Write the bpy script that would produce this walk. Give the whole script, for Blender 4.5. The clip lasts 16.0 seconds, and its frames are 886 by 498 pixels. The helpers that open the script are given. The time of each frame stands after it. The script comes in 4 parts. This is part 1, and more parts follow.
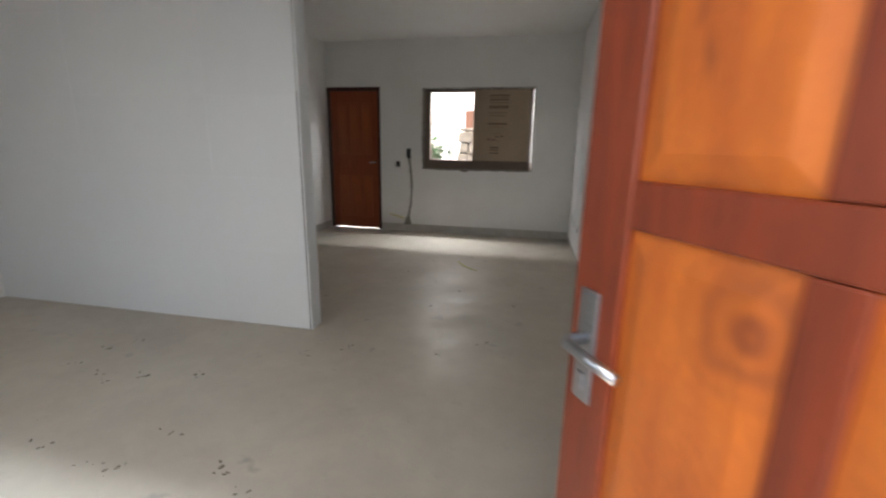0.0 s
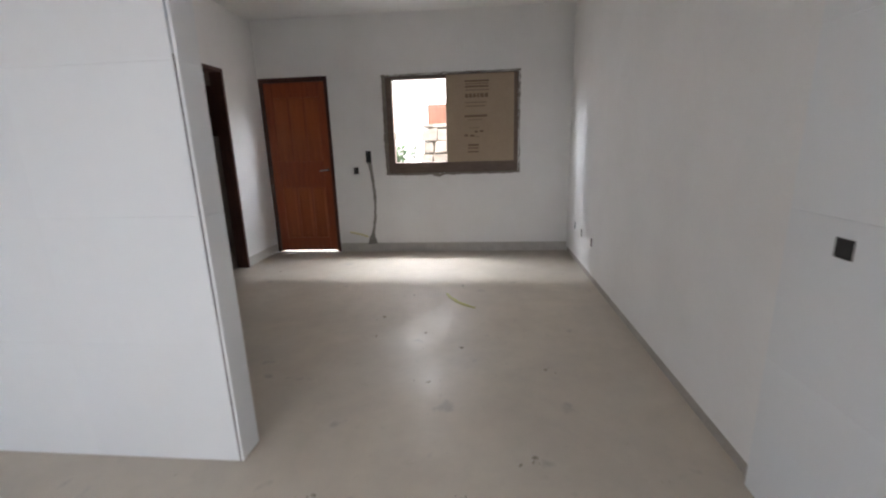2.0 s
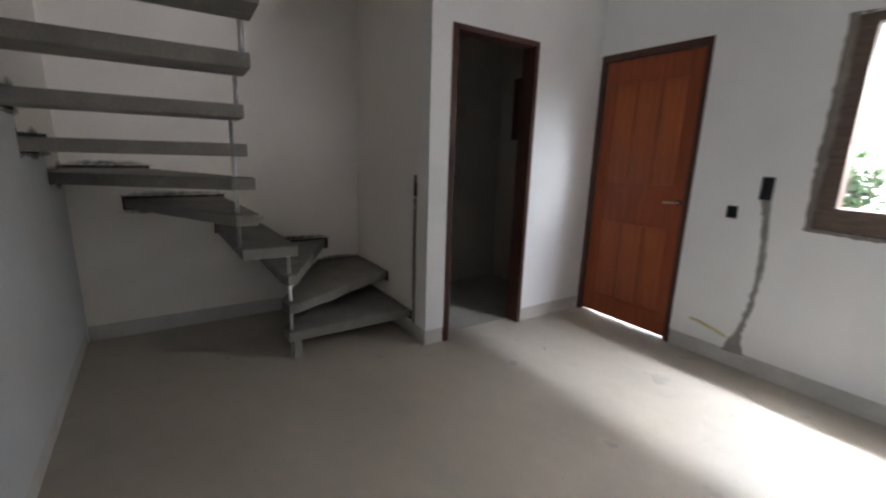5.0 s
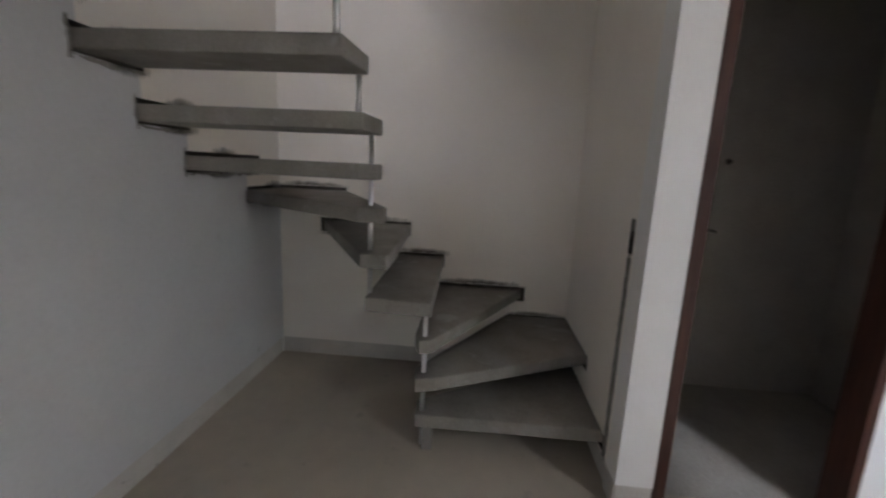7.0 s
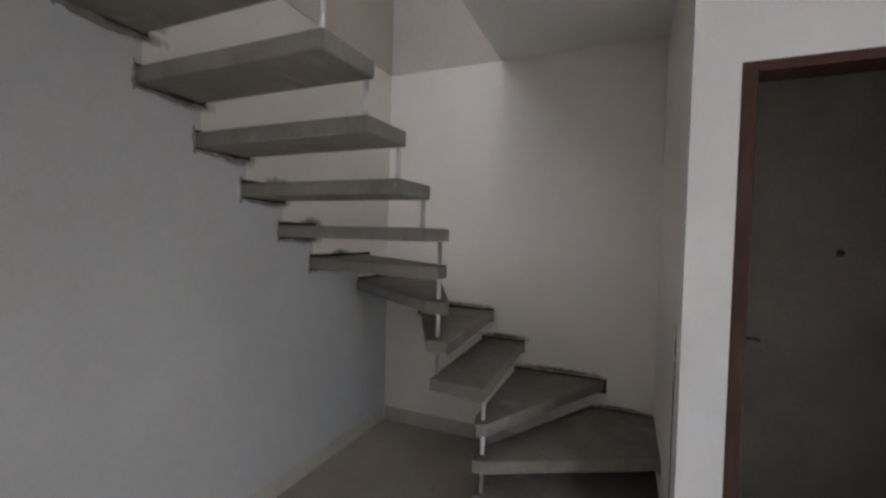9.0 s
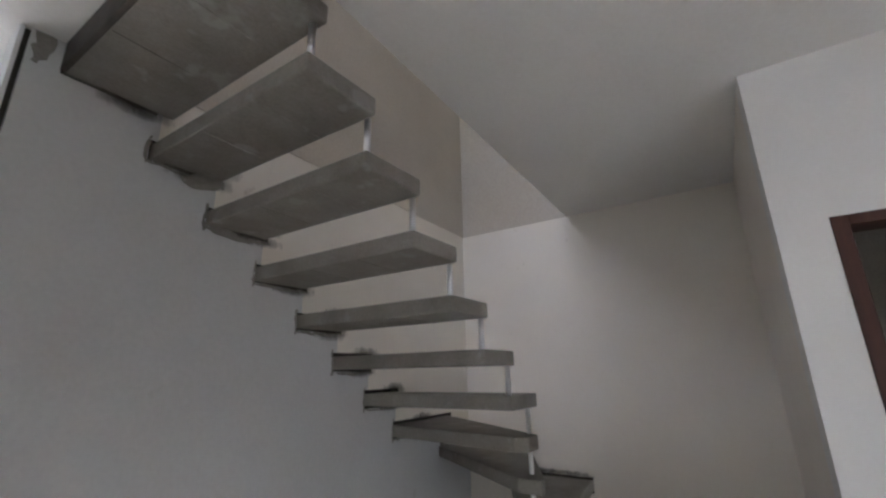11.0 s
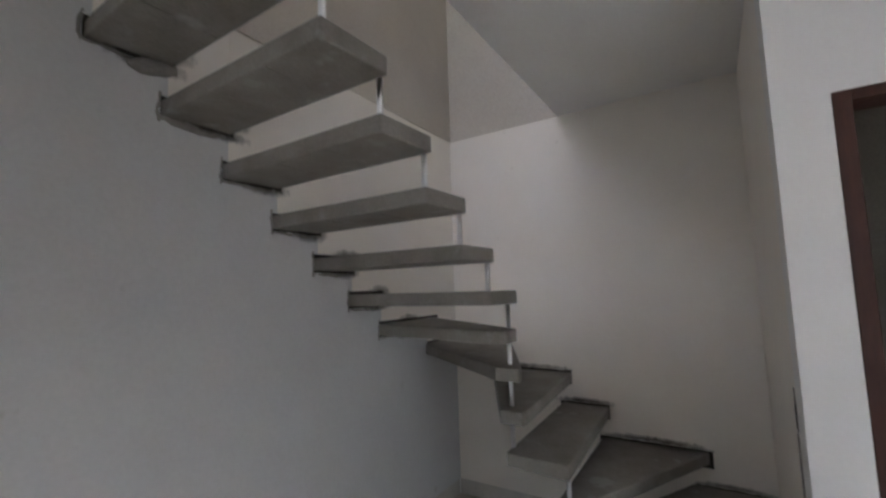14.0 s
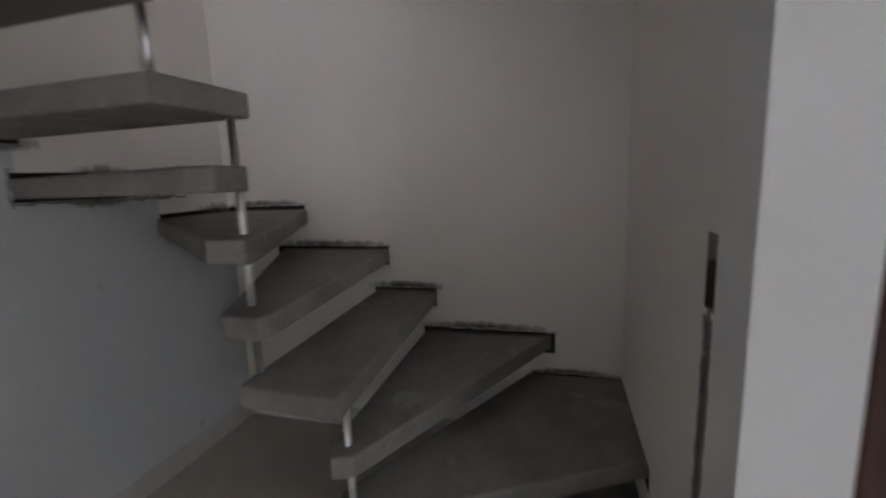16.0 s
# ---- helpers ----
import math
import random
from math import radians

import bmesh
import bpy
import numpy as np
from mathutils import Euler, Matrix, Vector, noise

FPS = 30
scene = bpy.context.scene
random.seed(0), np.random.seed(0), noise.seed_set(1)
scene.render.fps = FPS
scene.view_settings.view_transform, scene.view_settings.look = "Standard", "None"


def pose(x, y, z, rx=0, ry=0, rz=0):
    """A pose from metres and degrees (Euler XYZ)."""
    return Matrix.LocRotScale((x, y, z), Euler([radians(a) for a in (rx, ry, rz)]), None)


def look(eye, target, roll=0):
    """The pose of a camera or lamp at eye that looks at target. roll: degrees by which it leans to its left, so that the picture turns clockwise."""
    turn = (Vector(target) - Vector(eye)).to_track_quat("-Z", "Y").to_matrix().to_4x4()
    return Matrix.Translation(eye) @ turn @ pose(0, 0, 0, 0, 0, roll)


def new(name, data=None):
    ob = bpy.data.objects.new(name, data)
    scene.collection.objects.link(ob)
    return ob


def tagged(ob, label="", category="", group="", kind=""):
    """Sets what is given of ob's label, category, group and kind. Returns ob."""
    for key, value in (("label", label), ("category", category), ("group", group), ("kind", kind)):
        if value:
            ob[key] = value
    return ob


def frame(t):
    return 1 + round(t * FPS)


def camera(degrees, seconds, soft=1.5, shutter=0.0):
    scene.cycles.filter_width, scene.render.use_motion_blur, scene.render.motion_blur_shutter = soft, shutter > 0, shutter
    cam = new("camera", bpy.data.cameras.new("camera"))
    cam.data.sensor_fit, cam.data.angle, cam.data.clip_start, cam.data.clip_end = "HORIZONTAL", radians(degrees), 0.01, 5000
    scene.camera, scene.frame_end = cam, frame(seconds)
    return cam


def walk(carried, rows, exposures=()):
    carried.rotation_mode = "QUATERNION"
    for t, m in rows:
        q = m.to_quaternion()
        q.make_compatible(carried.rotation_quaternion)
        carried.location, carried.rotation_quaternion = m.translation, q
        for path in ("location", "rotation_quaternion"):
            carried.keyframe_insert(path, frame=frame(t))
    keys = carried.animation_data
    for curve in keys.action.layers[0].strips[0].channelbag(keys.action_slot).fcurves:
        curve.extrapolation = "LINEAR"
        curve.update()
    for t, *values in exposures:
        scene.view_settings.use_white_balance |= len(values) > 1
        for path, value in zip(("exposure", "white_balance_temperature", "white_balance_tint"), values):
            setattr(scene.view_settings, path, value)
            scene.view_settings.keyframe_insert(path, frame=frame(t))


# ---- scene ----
cam = camera(92.6, 16.0, soft=2.2, shutter=0.5)
PATH = [
    (0, (-0.575, -6.257, 1.296), (-0.959, -4.352, 0.823), 1.0),
    (0.5, (-0.713, -6.013, 1.307), (-1.258, -4.154, 0.814), 1.6),
    (1, (-0.827, -5.746, 1.303), (-1.319, -3.87, 0.813), -1.6),
    (1.5, (-0.936, -5.469, 1.29), (-1.217, -3.552, 0.795), -2.4),
    (2, (-1.008, -5.149, 1.293), (-1.197, -3.216, 0.817), -1.7),
    (2.5, (-0.931, -4.74, 1.309), (-1.22, -2.811, 0.863), 1.3),
    (3, (-0.932, -4.368, 1.327), (-1.389, -2.471, 0.891), 1.6),
    (3.5, (-0.968, -4.015, 1.328), (-1.664, -2.186, 0.918), 0.2),
    (4, (-1.015, -3.662, 1.334), (-2.176, -2.085, 0.929), 0.9),
    (4.2, (-1.024, -3.524, 1.338), (-2.32, -2.058, 0.924), 0.8),
    (6.3, (-2.028, -2.53, 1.319), (-3.911, -1.994, 0.909), 2.3),
    (6.5, (-2.071, -2.458, 1.327), (-3.99, -2.05, 0.942), 1.7),
    (7, (-2.104, -2.227, 1.34), (-4.063, -2.382, 0.967), 2.7),
    (7.5, (-2.048, -2.041, 1.372), (-3.951, -2.542, 1.015), 1.1),
    (8, (-1.949, -1.934, 1.379), (-3.823, -2.57, 1.087), 0.8),
    (8.5, (-1.931, -1.832, 1.443), (-3.781, -2.573, 1.281), 1.7),
    (9, (-1.913, -1.805, 1.495), (-3.749, -2.597, 1.435), 1.5),
    (9.5, (-1.888, -1.799, 1.554), (-3.677, -2.677, 1.73), 0.9),
    (10, (-1.863, -1.81, 1.588), (-3.595, -2.748, 1.935), -0.3),
    (12.5, (-1.818, -1.845, 1.678), (-3.327, -2.978, 2.34), -1.1),
    (13, (-1.856, -1.834, 1.646), (-3.42, -2.976, 2.145), -1.3),
    (13.5, (-1.894, -1.825, 1.603), (-3.523, -2.929, 1.958), -1.6),
    (14, (-1.948, -1.807, 1.546), (-3.628, -2.875, 1.738), -1.7),
    (14.5, (-2.042, -1.769, 1.458), (-3.77, -2.776, 1.479), -1.5),
    (15, (-2.259, -1.794, 1.358), (-4.071, -2.605, 1.109), -1.2),
    (15.5, (-2.578, -1.865, 1.318), (-4.479, -2.393, 0.994), -1.5),
    (16, (-2.991, -1.875, 1.295), (-4.891, -2.402, 0.963), -2.3),
]
EXPOSURES = [(0.0, 2.76, 6800, 11), (0.5, 3.18, 6600, 11), (1.0, 3.25, 6500, 12), (2.5, 3.36, 6500, 14), (4.2, 3.42, 6250, 12), (6.3, 3.9, 6250, 12), (7.5, 3.89, 6350, 13), (10.0, 3.95, 6100, 12), (14.0, 3.92, 6100, 12), (16.0, 3.68, 6100, 13)]
walk(cam, [(t, look(eye, target, roll)) for t, eye, target, roll in PATH], EXPOSURES)

# ---------------------------------------------------------------- world and sun
SUN_ELEVATION, SUN_AZIMUTH = 66.0, 188.0
world = bpy.data.worlds.new("world")
scene.world = world
world.use_nodes = True
wn = world.node_tree
sky = wn.nodes.new("ShaderNodeTexSky")
sky.sky_type = "NISHITA"
sky.sun_disc = False
sky.sun_elevation = radians(SUN_ELEVATION)
sky.sun_rotation = radians(SUN_AZIMUTH)
wn.links.new(sky.outputs[0], wn.nodes["Background"].inputs[0])
wn.nodes["Background"].inputs[1].default_value = 0.11
sun = new("sun", bpy.data.lights.new("sun", "SUN"))
sun.data.energy = 3.2
sun.data.angle = radians(0.6)
sun.data.color = (1.0, 0.95, 0.88)


def sky_stand_in(name, eye, target, width, height, watts, colour, spread):
    """An area lamp standing in for the sky's light, in an opening or just outside."""
    lamp = new(name, bpy.data.lights.new(name, "AREA"))
    lamp.data.shape = "RECTANGLE"
    lamp.data.size, lamp.data.size_y = width, height
    lamp.data.energy, lamp.data.color, lamp.data.spread = watts, colour, radians(spread)
    lamp.matrix_world = look(eye, target)


SKY_BLUE = (0.88, 0.94, 1.0)
sky_stand_in("sky_light_north_window", (-1.745, 0.20, 1.78), (-1.745, -0.14, 0.88), 0.60, 0.26, 1.1, (0.93, 0.96, 1.0), 130)
# Two added lamps aimed sideways to throw the streaks on both side walls.
sky_stand_in("streak_lamp_east", (-1.90, 0.13, 1.74), (0.0, -0.27, 1.25), 0.16, 0.55, 0.16, SKY_BLUE, 34)
sky_stand_in("streak_lamp_west", (-1.60, 0.13, 1.74), (-3.67, -0.31, 1.2), 0.16, 0.55, 0.13, SKY_BLUE, 30)
# Added strip lamp hung under the eave; throws the light band on the floor.
sky_stand_in("band_lamp_north_eave", (-1.9, 0.545, 2.70), (-1.9, 0.0, 1.75), 7.0, 0.06, 64.0, (0.84, 0.92, 1.0), 140)
sky_stand_in("sky_light_kitchen_window", (-2.35, -6.50, 1.74), (-2.35, -6.00, 0.85), 1.5, 0.40, 2.3, (0.84, 0.92, 1.0), 140)
# Second added strip, outside the south wall, for the bluish kitchen floor patch.
sky_stand_in("patch_lamp_south_eave", (-2.35, -6.83, 2.70), (-2.35, -5.95, 0.4), 2.5, 0.06, 10.0, (0.70, 0.85, 1.0), 120)
sky_stand_in("sky_light_entrance", (-0.485, -6.46, 1.4), (-0.485, -5.4, 0.7), 0.75, 1.2, 1.05, (0.90, 0.95, 1.0), 130)
# Made-up warm lamp at an unseen upper window, to brighten the stair well.
sky_stand_in("added_lamp_upper_storey", (0.05, -3.4, 4.42), (-4.6, -2.8, 1.9), 2.4, 0.7, 1.9, (1.0, 0.85, 0.66), 150)
a = radians(SUN_AZIMUTH)
sun.matrix_world = look((0, 0, 30), Vector((0, 0, 30)) - Vector((math.sin(a) * math.cos(radians(SUN_ELEVATION)), math.cos(a) * math.cos(radians(SUN_ELEVATION)), math.sin(radians(SUN_ELEVATION)))))


# ---------------------------------------------------------------- materials
def material(name, base, second, rough=0.6, scale=3.0, detail_scale=60.0, bump=0.15, distance=0.004, metallic=0.0, speck=None, speck_scale=25.0, speck_cut=0.68, mix=(0.35, 0.7), stretch=None, vary=0.0, grain_mix=0.22):
    """Two-scale surface: broad blotches between two colours, fine grain in colour, gloss and relief."""
    m = bpy.data.materials.new(name)
    m.use_nodes = True
    nt = m.node_tree
    n, l = nt.nodes, nt.links
    b = n["Principled BSDF"]
    geo = n.new("ShaderNodeTexCoord")
    src = geo.outputs["Object"]
    if stretch:
        mp = n.new("ShaderNodeMapping")
        mp.inputs["Scale"].default_value = stretch
        l.new(src, mp.inputs[0])
        src = mp.outputs[0]
    big = n.new("ShaderNodeTexNoise")
    big.inputs["Scale"].default_value = scale
    big.inputs["Detail"].default_value = 5
    big.inputs["Roughness"].default_value = 0.62
    fine = n.new("ShaderNodeTexNoise")
    fine.inputs["Scale"].default_value = detail_scale
    fine.inputs["Detail"].default_value = 4
    l.new(src, big.inputs["Vector"])
    l.new(src, fine.inputs["Vector"])
    ramp = n.new("ShaderNodeMapRange")
    ramp.inputs["From Min"].default_value, ramp.inputs["From Max"].default_value = mix
    l.new(big.outputs[0], ramp.inputs["Value"])
    col = n.new("ShaderNodeMixRGB")
    col.inputs[1].default_value = (*base, 1)
    col.inputs[2].default_value = (*second, 1)
    l.new(ramp.outputs[0], col.inputs[0])
    out = col.outputs[0]
    grain = n.new("ShaderNodeMixRGB")
    grain.blend_type = "OVERLAY"
    grain.inputs[0].default_value = grain_mix
    l.new(out, grain.inputs[1])
    l.new(fine.outputs[0], grain.inputs[2])
    out = grain.outputs[0]
    if speck:
        sp = n.new("ShaderNodeTexNoise")
        sp.inputs["Scale"].default_value = speck_scale
        sp.inputs["Detail"].default_value = 3
        l.new(src, sp.inputs["Vector"])
        cut = n.new("ShaderNodeMapRange")
        cut.inputs["From Min"].default_value, cut.inputs["From Max"].default_value = speck_cut, speck_cut + 0.06
        l.new(sp.outputs[0], cut.inputs["Value"])
        sm = n.new("ShaderNodeMixRGB")
        sm.inputs[2].default_value = (*speck, 1)
        l.new(cut.outputs[0], sm.inputs[0])
        l.new(out, sm.inputs[1])
        out = sm.outputs[0]
    if vary:
        info = n.new("ShaderNodeObjectInfo")
        vr = n.new("ShaderNodeMapRange")
        vr.inputs["To Min"].default_value, vr.inputs["To Max"].default_value = 1 - vary, 1 + vary
        l.new(info.outputs["Random"], vr.inputs["Value"])
        hsv = n.new("ShaderNodeHueSaturation")
        l.new(vr.outputs[0], hsv.inputs["Value"])
        l.new(out, hsv.inputs["Color"])
        out = hsv.outputs[0]
    l.new(out, b.inputs["Base Color"])
    rr = n.new("ShaderNodeMapRange")
    rr.inputs["To Min"].default_value, rr.inputs["To Max"].default_value = max(rough - 0.1, 0.02), min(rough + 0.1, 1)
    l.new(big.outputs[0], rr.inputs["Value"])
    l.new(rr.outputs[0], b.inputs["Roughness"])
    b.inputs["Metallic"].default_value = metallic
    if bump:
        add = n.new("ShaderNodeMath")
        add.operation = "MULTIPLY_ADD"
        add.inputs[1].default_value = 0.35
        l.new(fine.outputs[0], add.inputs[0])
        l.new(big.outputs[0], add.inputs[2])
        bp = n.new("ShaderNodeBump")
        bp.inputs["Strength"].default_value = bump
        bp.inputs["Distance"].default_value = distance
        l.new(add.outputs[0], bp.inputs["Height"])
        l.new(bp.outputs[0], b.inputs["Normal"])
    return m


M_PAINT = material("white_wall_paint", (0.85, 0.842, 0.83), (0.80, 0.79, 0.776), 0.62, 1.7, 70, 0.12, 0.005, speck=(0.62, 0.59, 0.56), speck_scale=9, speck_cut=0.74, grain_mix=0.12)
M_GREY_WHITE = material("grey_white_partition", (0.615, 0.618, 0.625), (0.56, 0.563, 0.57), 0.7, 1.4, 60, 0.10, 0.004, speck=(0.50, 0.50, 0.495), speck_scale=8, speck_cut=0.73, grain_mix=0.1)
M_BROWN_GREY = material("dim_brown_grey", (0.42, 0.385, 0.345), (0.345, 0.315, 0.28), 0.85, 3.0, 90, 0.4, 0.006)
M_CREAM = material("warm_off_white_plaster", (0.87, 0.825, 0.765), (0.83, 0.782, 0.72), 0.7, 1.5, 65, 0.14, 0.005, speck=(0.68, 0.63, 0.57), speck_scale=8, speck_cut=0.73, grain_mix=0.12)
M_CEIL = material("ceiling_paint", (0.84, 0.83, 0.81), (0.80, 0.788, 0.765), 0.7, 1.6, 70, 0.25, 0.006)
M_BARE = material("beige_bare_plaster", (0.595, 0.548, 0.485), (0.535, 0.492, 0.435), 0.85, 2.0, 80, 0.4, 0.006)
M_CEMENT = material("grey_cement", (0.30, 0.285, 0.26), (0.22, 0.21, 0.195), 0.85, 9.0, 120, 0.6, 0.006, speck=(0.42, 0.41, 0.39), speck_scale=30)
M_STRIP = material("raw_base_strip", (0.60, 0.575, 0.535), (0.50, 0.48, 0.445), 0.85, 5.0, 110, 0.5, 0.006, speck=(0.33, 0.31, 0.29), speck_scale=22)
# Near black; gaps between parts get their shade from this colour.
M_GAP = material("near_black_gap", (0.085, 0.074, 0.063), (0.055, 0.048, 0.042), 0.85, 9.0, 110, 0.5, 0.005)
# Near black: the shade inside tread slots and holes is put into this colour.
M_NEAR_BLACK = material("near_black_tone", (0.05, 0.045, 0.04), (0.09, 0.08, 0.07), 0.95, 18.0, 120, 0.6, 0.006)
M_TREAD = material("cast_concrete", (0.285, 0.265, 0.238), (0.215, 0.20, 0.178), 0.8, 5.5, 90, 0.5, 0.004, speck=(0.32, 0.305, 0.282), speck_scale=7, speck_cut=0.63, vary=0.06)
M_FLOOR = material("trowelled_cement_floor", (0.525, 0.46, 0.378), (0.445, 0.388, 0.316), 0.5, 0.8, 9, 0.03, 0.003, speck=(0.375, 0.33, 0.28), speck_scale=4.5, speck_cut=0.67, grain_mix=0.10)


def worn_floor(m):
    """Broad grey trowel stains, and patches rubbed smoother than the rest."""
    n, l = m.node_tree.nodes, m.node_tree.links
    b = n["Principled BSDF"]
    co = n.new("ShaderNodeTexCoord")
    warp = n.new("ShaderNodeTexNoise")
    warp.inputs["Scale"].default_value = 1.1
    warp.inputs["Detail"].default_value = 7
    warp.inputs["Roughness"].default_value = 0.68
    warp.inputs["Distortion"].default_value = 1.4
    l.new(co.outputs["Object"], warp.inputs["Vector"])
    stain = n.new("ShaderNodeMapRange")
    stain.inputs["From Min"].default_value, stain.inputs["From Max"].default_value = 0.40, 0.78
    stain.inputs["To Max"].default_value = 0.42
    l.new(warp.outputs[0], stain.inputs["Value"])
    mixed = n.new("ShaderNodeMixRGB")
    mixed.inputs[2].default_value = (0.335, 0.305, 0.268, 1)
    l.new(stain.outputs[0], mixed.inputs[0])
    l.new(b.inputs["Base Color"].links[0].from_socket, mixed.inputs[1])
    spots = n.new("ShaderNodeTexNoise")
    spots.inputs["Scale"].default_value = 11
    spots.inputs["Detail"].default_value = 5
    spots.inputs["Roughness"].default_value = 0.7
    l.new(co.outputs["Object"], spots.inputs["Vector"])
    cut = n.new("ShaderNodeMapRange")
    cut.inputs["From Min"].default_value, cut.inputs["From Max"].default_value = 0.60, 0.80
    cut.inputs["To Max"].default_value = 0.42
    l.new(spots.outputs[0], cut.inputs["Value"])
    dark = n.new("ShaderNodeMixRGB")
    dark.inputs[2].default_value = (0.27, 0.235, 0.195, 1)
    l.new(cut.outputs[0], dark.inputs[0])
    l.new(mixed.outputs[0], dark.inputs[1])
    l.new(dark.outputs[0], b.inputs["Base Color"])
    patch = n.new("ShaderNodeTexNoise")
    patch.inputs["Scale"].default_value = 2.6
    patch.inputs["Detail"].default_value = 5
    l.new(co.outputs["Object"], patch.inputs["Vector"])
    rub = n.new("ShaderNodeMapRange")
    rub.inputs["From Min"].default_value, rub.inputs["From Max"].default_value = 0.36, 0.70
    rub.inputs["To Min"].default_value, rub.inputs["To Max"].default_value = 0.56, 0.34
    l.new(patch.outputs[0], rub.inputs["Value"])
    l.new(rub.outputs[0], b.inputs["Roughness"])


worn_floor(M_FLOOR)
M_TILE = material("white_wall_tile", (0.80, 0.815, 0.825), (0.785, 0.80, 0.81), 0.52, 1.0, 20, 0.02, 0.002, vary=0.012, grain_mix=0.05)
M_WOOD = material("red_brown_varnished_wood", (0.225, 0.040, 0.013), (0.14, 0.024, 0.009), 0.42, 5.0, 60, 0.12, 0.002, stretch=(7, 7, 0.7))
M_WOOD_B = material("back_door_wood", (0.31, 0.066, 0.017), (0.21, 0.040, 0.011), 0.38, 5.0, 60, 0.12, 0.002, stretch=(7, 7, 0.7))
M_WOOD_D = material("dark_brown_door_frame", (0.074, 0.024, 0.0135), (0.044, 0.0145, 0.009), 0.6, 5.0, 60, 0.15, 0.002, stretch=(7, 7, 0.8))
M_WOOD_P = material("orange_panel_wood", (0.53, 0.138, 0.020), (0.39, 0.088, 0.014), 0.42, 3.2, 50, 0.1, 0.002, stretch=(5, 5, 1.2), speck=(0.20, 0.045, 0.012), speck_scale=2.6, speck_cut=0.70)


def add_knots(m, scale, tint):
    """Dark ringed knots, one or so to a panel."""
    n, l = m.node_tree.nodes, m.node_tree.links
    b = n["Principled BSDF"]
    old = b.inputs["Base Color"].links[0].from_socket
    co = n.new("ShaderNodeTexCoord")
    info = n.new("ShaderNodeObjectInfo")
    sep = n.new("ShaderNodeSeparateXYZ")
    l.new(co.outputs["Object"], sep.inputs[0])
    com = n.new("ShaderNodeCombineXYZ")
    for k, (axis, by) in enumerate((("X", 3.0), ("Z", 7.0))):
        ad = n.new("ShaderNodeMath")
        ad.operation = "MULTIPLY_ADD"
        ad.inputs[1].default_value = by
        l.new(info.outputs["Random"], ad.inputs[0])
        l.new(sep.outputs[axis], ad.inputs[2])
        l.new(ad.outputs[0], com.inputs[k])
    warp = n.new("ShaderNodeTexNoise")
    warp.inputs["Scale"].default_value = 6
    l.new(co.outputs["Object"], warp.inputs["Vector"])
    mixv = n.new("ShaderNodeVectorMath")
    mixv.operation = "MULTIPLY_ADD"
    mixv.inputs[1].default_value = (0.12, 0.12, 0.0)
    l.new(warp.outputs["Color"], mixv.inputs[0])
    l.new(com.outputs[0], mixv.inputs[2])
    vo = n.new("ShaderNodeTexVoronoi")
    vo.voronoi_dimensions = "2D"
    vo.inputs["Scale"].default_value = scale
    l.new(mixv.outputs[0], vo.inputs["Vector"])
    ring = n.new("ShaderNodeMath")
    ring.operation = "SINE"
    k = n.new("ShaderNodeMath")
    k.operation = "MULTIPLY"
    k.inputs[1].default_value = 48
    l.new(vo.outputs["Distance"], k.inputs[0])
    l.new(k.outputs[0], ring.inputs[0])
    fade = n.new("ShaderNodeMapRange")
    fade.inputs["From Min"].default_value, fade.inputs["From Max"].default_value = 0.05, 0.34
    fade.inputs["To Min"].default_value, fade.inputs["To Max"].default_value = 0.9, 0.0
    l.new(vo.outputs["Distance"], fade.inputs["Value"])
    up = n.new("ShaderNodeMapRange")
    up.inputs["From Min"].default_value = -1.0
    up.inputs["To Min"].default_value = 0.35
    l.new(ring.outputs[0], up.inputs["Value"])
    f = n.new("ShaderNodeMath")
    f.operation = "MULTIPLY"
    l.new(up.outputs[0], f.inputs[0])
    l.new(fade.outputs[0], f.inputs[1])
    out = n.new("ShaderNodeMixRGB")
    out.inputs[2].default_value = (*tint, 1)
    l.new(f.outputs[0], out.inputs[0])
    l.new(old, out.inputs[1])
    l.new(out.outputs[0], b.inputs["Base Color"])


add_knots(M_WOOD_P, 3.7, (0.22, 0.05, 0.015))
M_WOOD_E = material("exit_panel_wood", (0.36, 0.088, 0.022), (0.26, 0.058, 0.015), 0.35, 4.0, 60, 0.1, 0.002, stretch=(6, 6, 0.6))
M_WIN = material("brown_window_frame", (0.15, 0.105, 0.08), (0.10, 0.07, 0.055), 0.6, 8.0, 90, 0.25, 0.003, stretch=(1, 6, 6))
M_MORTAR = material("window_mortar", (0.27, 0.235, 0.20), (0.19, 0.165, 0.145), 0.9, 10, 100, 0.6, 0.006)
M_CARD = material("brown_cardboard", (0.39, 0.30, 0.212), (0.345, 0.265, 0.187), 0.85, 2.5, 130, 0.12, 0.002)
M_INK = material("brown_print_ink", (0.15, 0.10, 0.065), (0.22, 0.15, 0.10), 0.85, 30, 160, 0.0)
M_INKL = material("faint_print_ink", (0.235, 0.17, 0.115), (0.27, 0.195, 0.13), 0.85, 30, 160, 0.0)


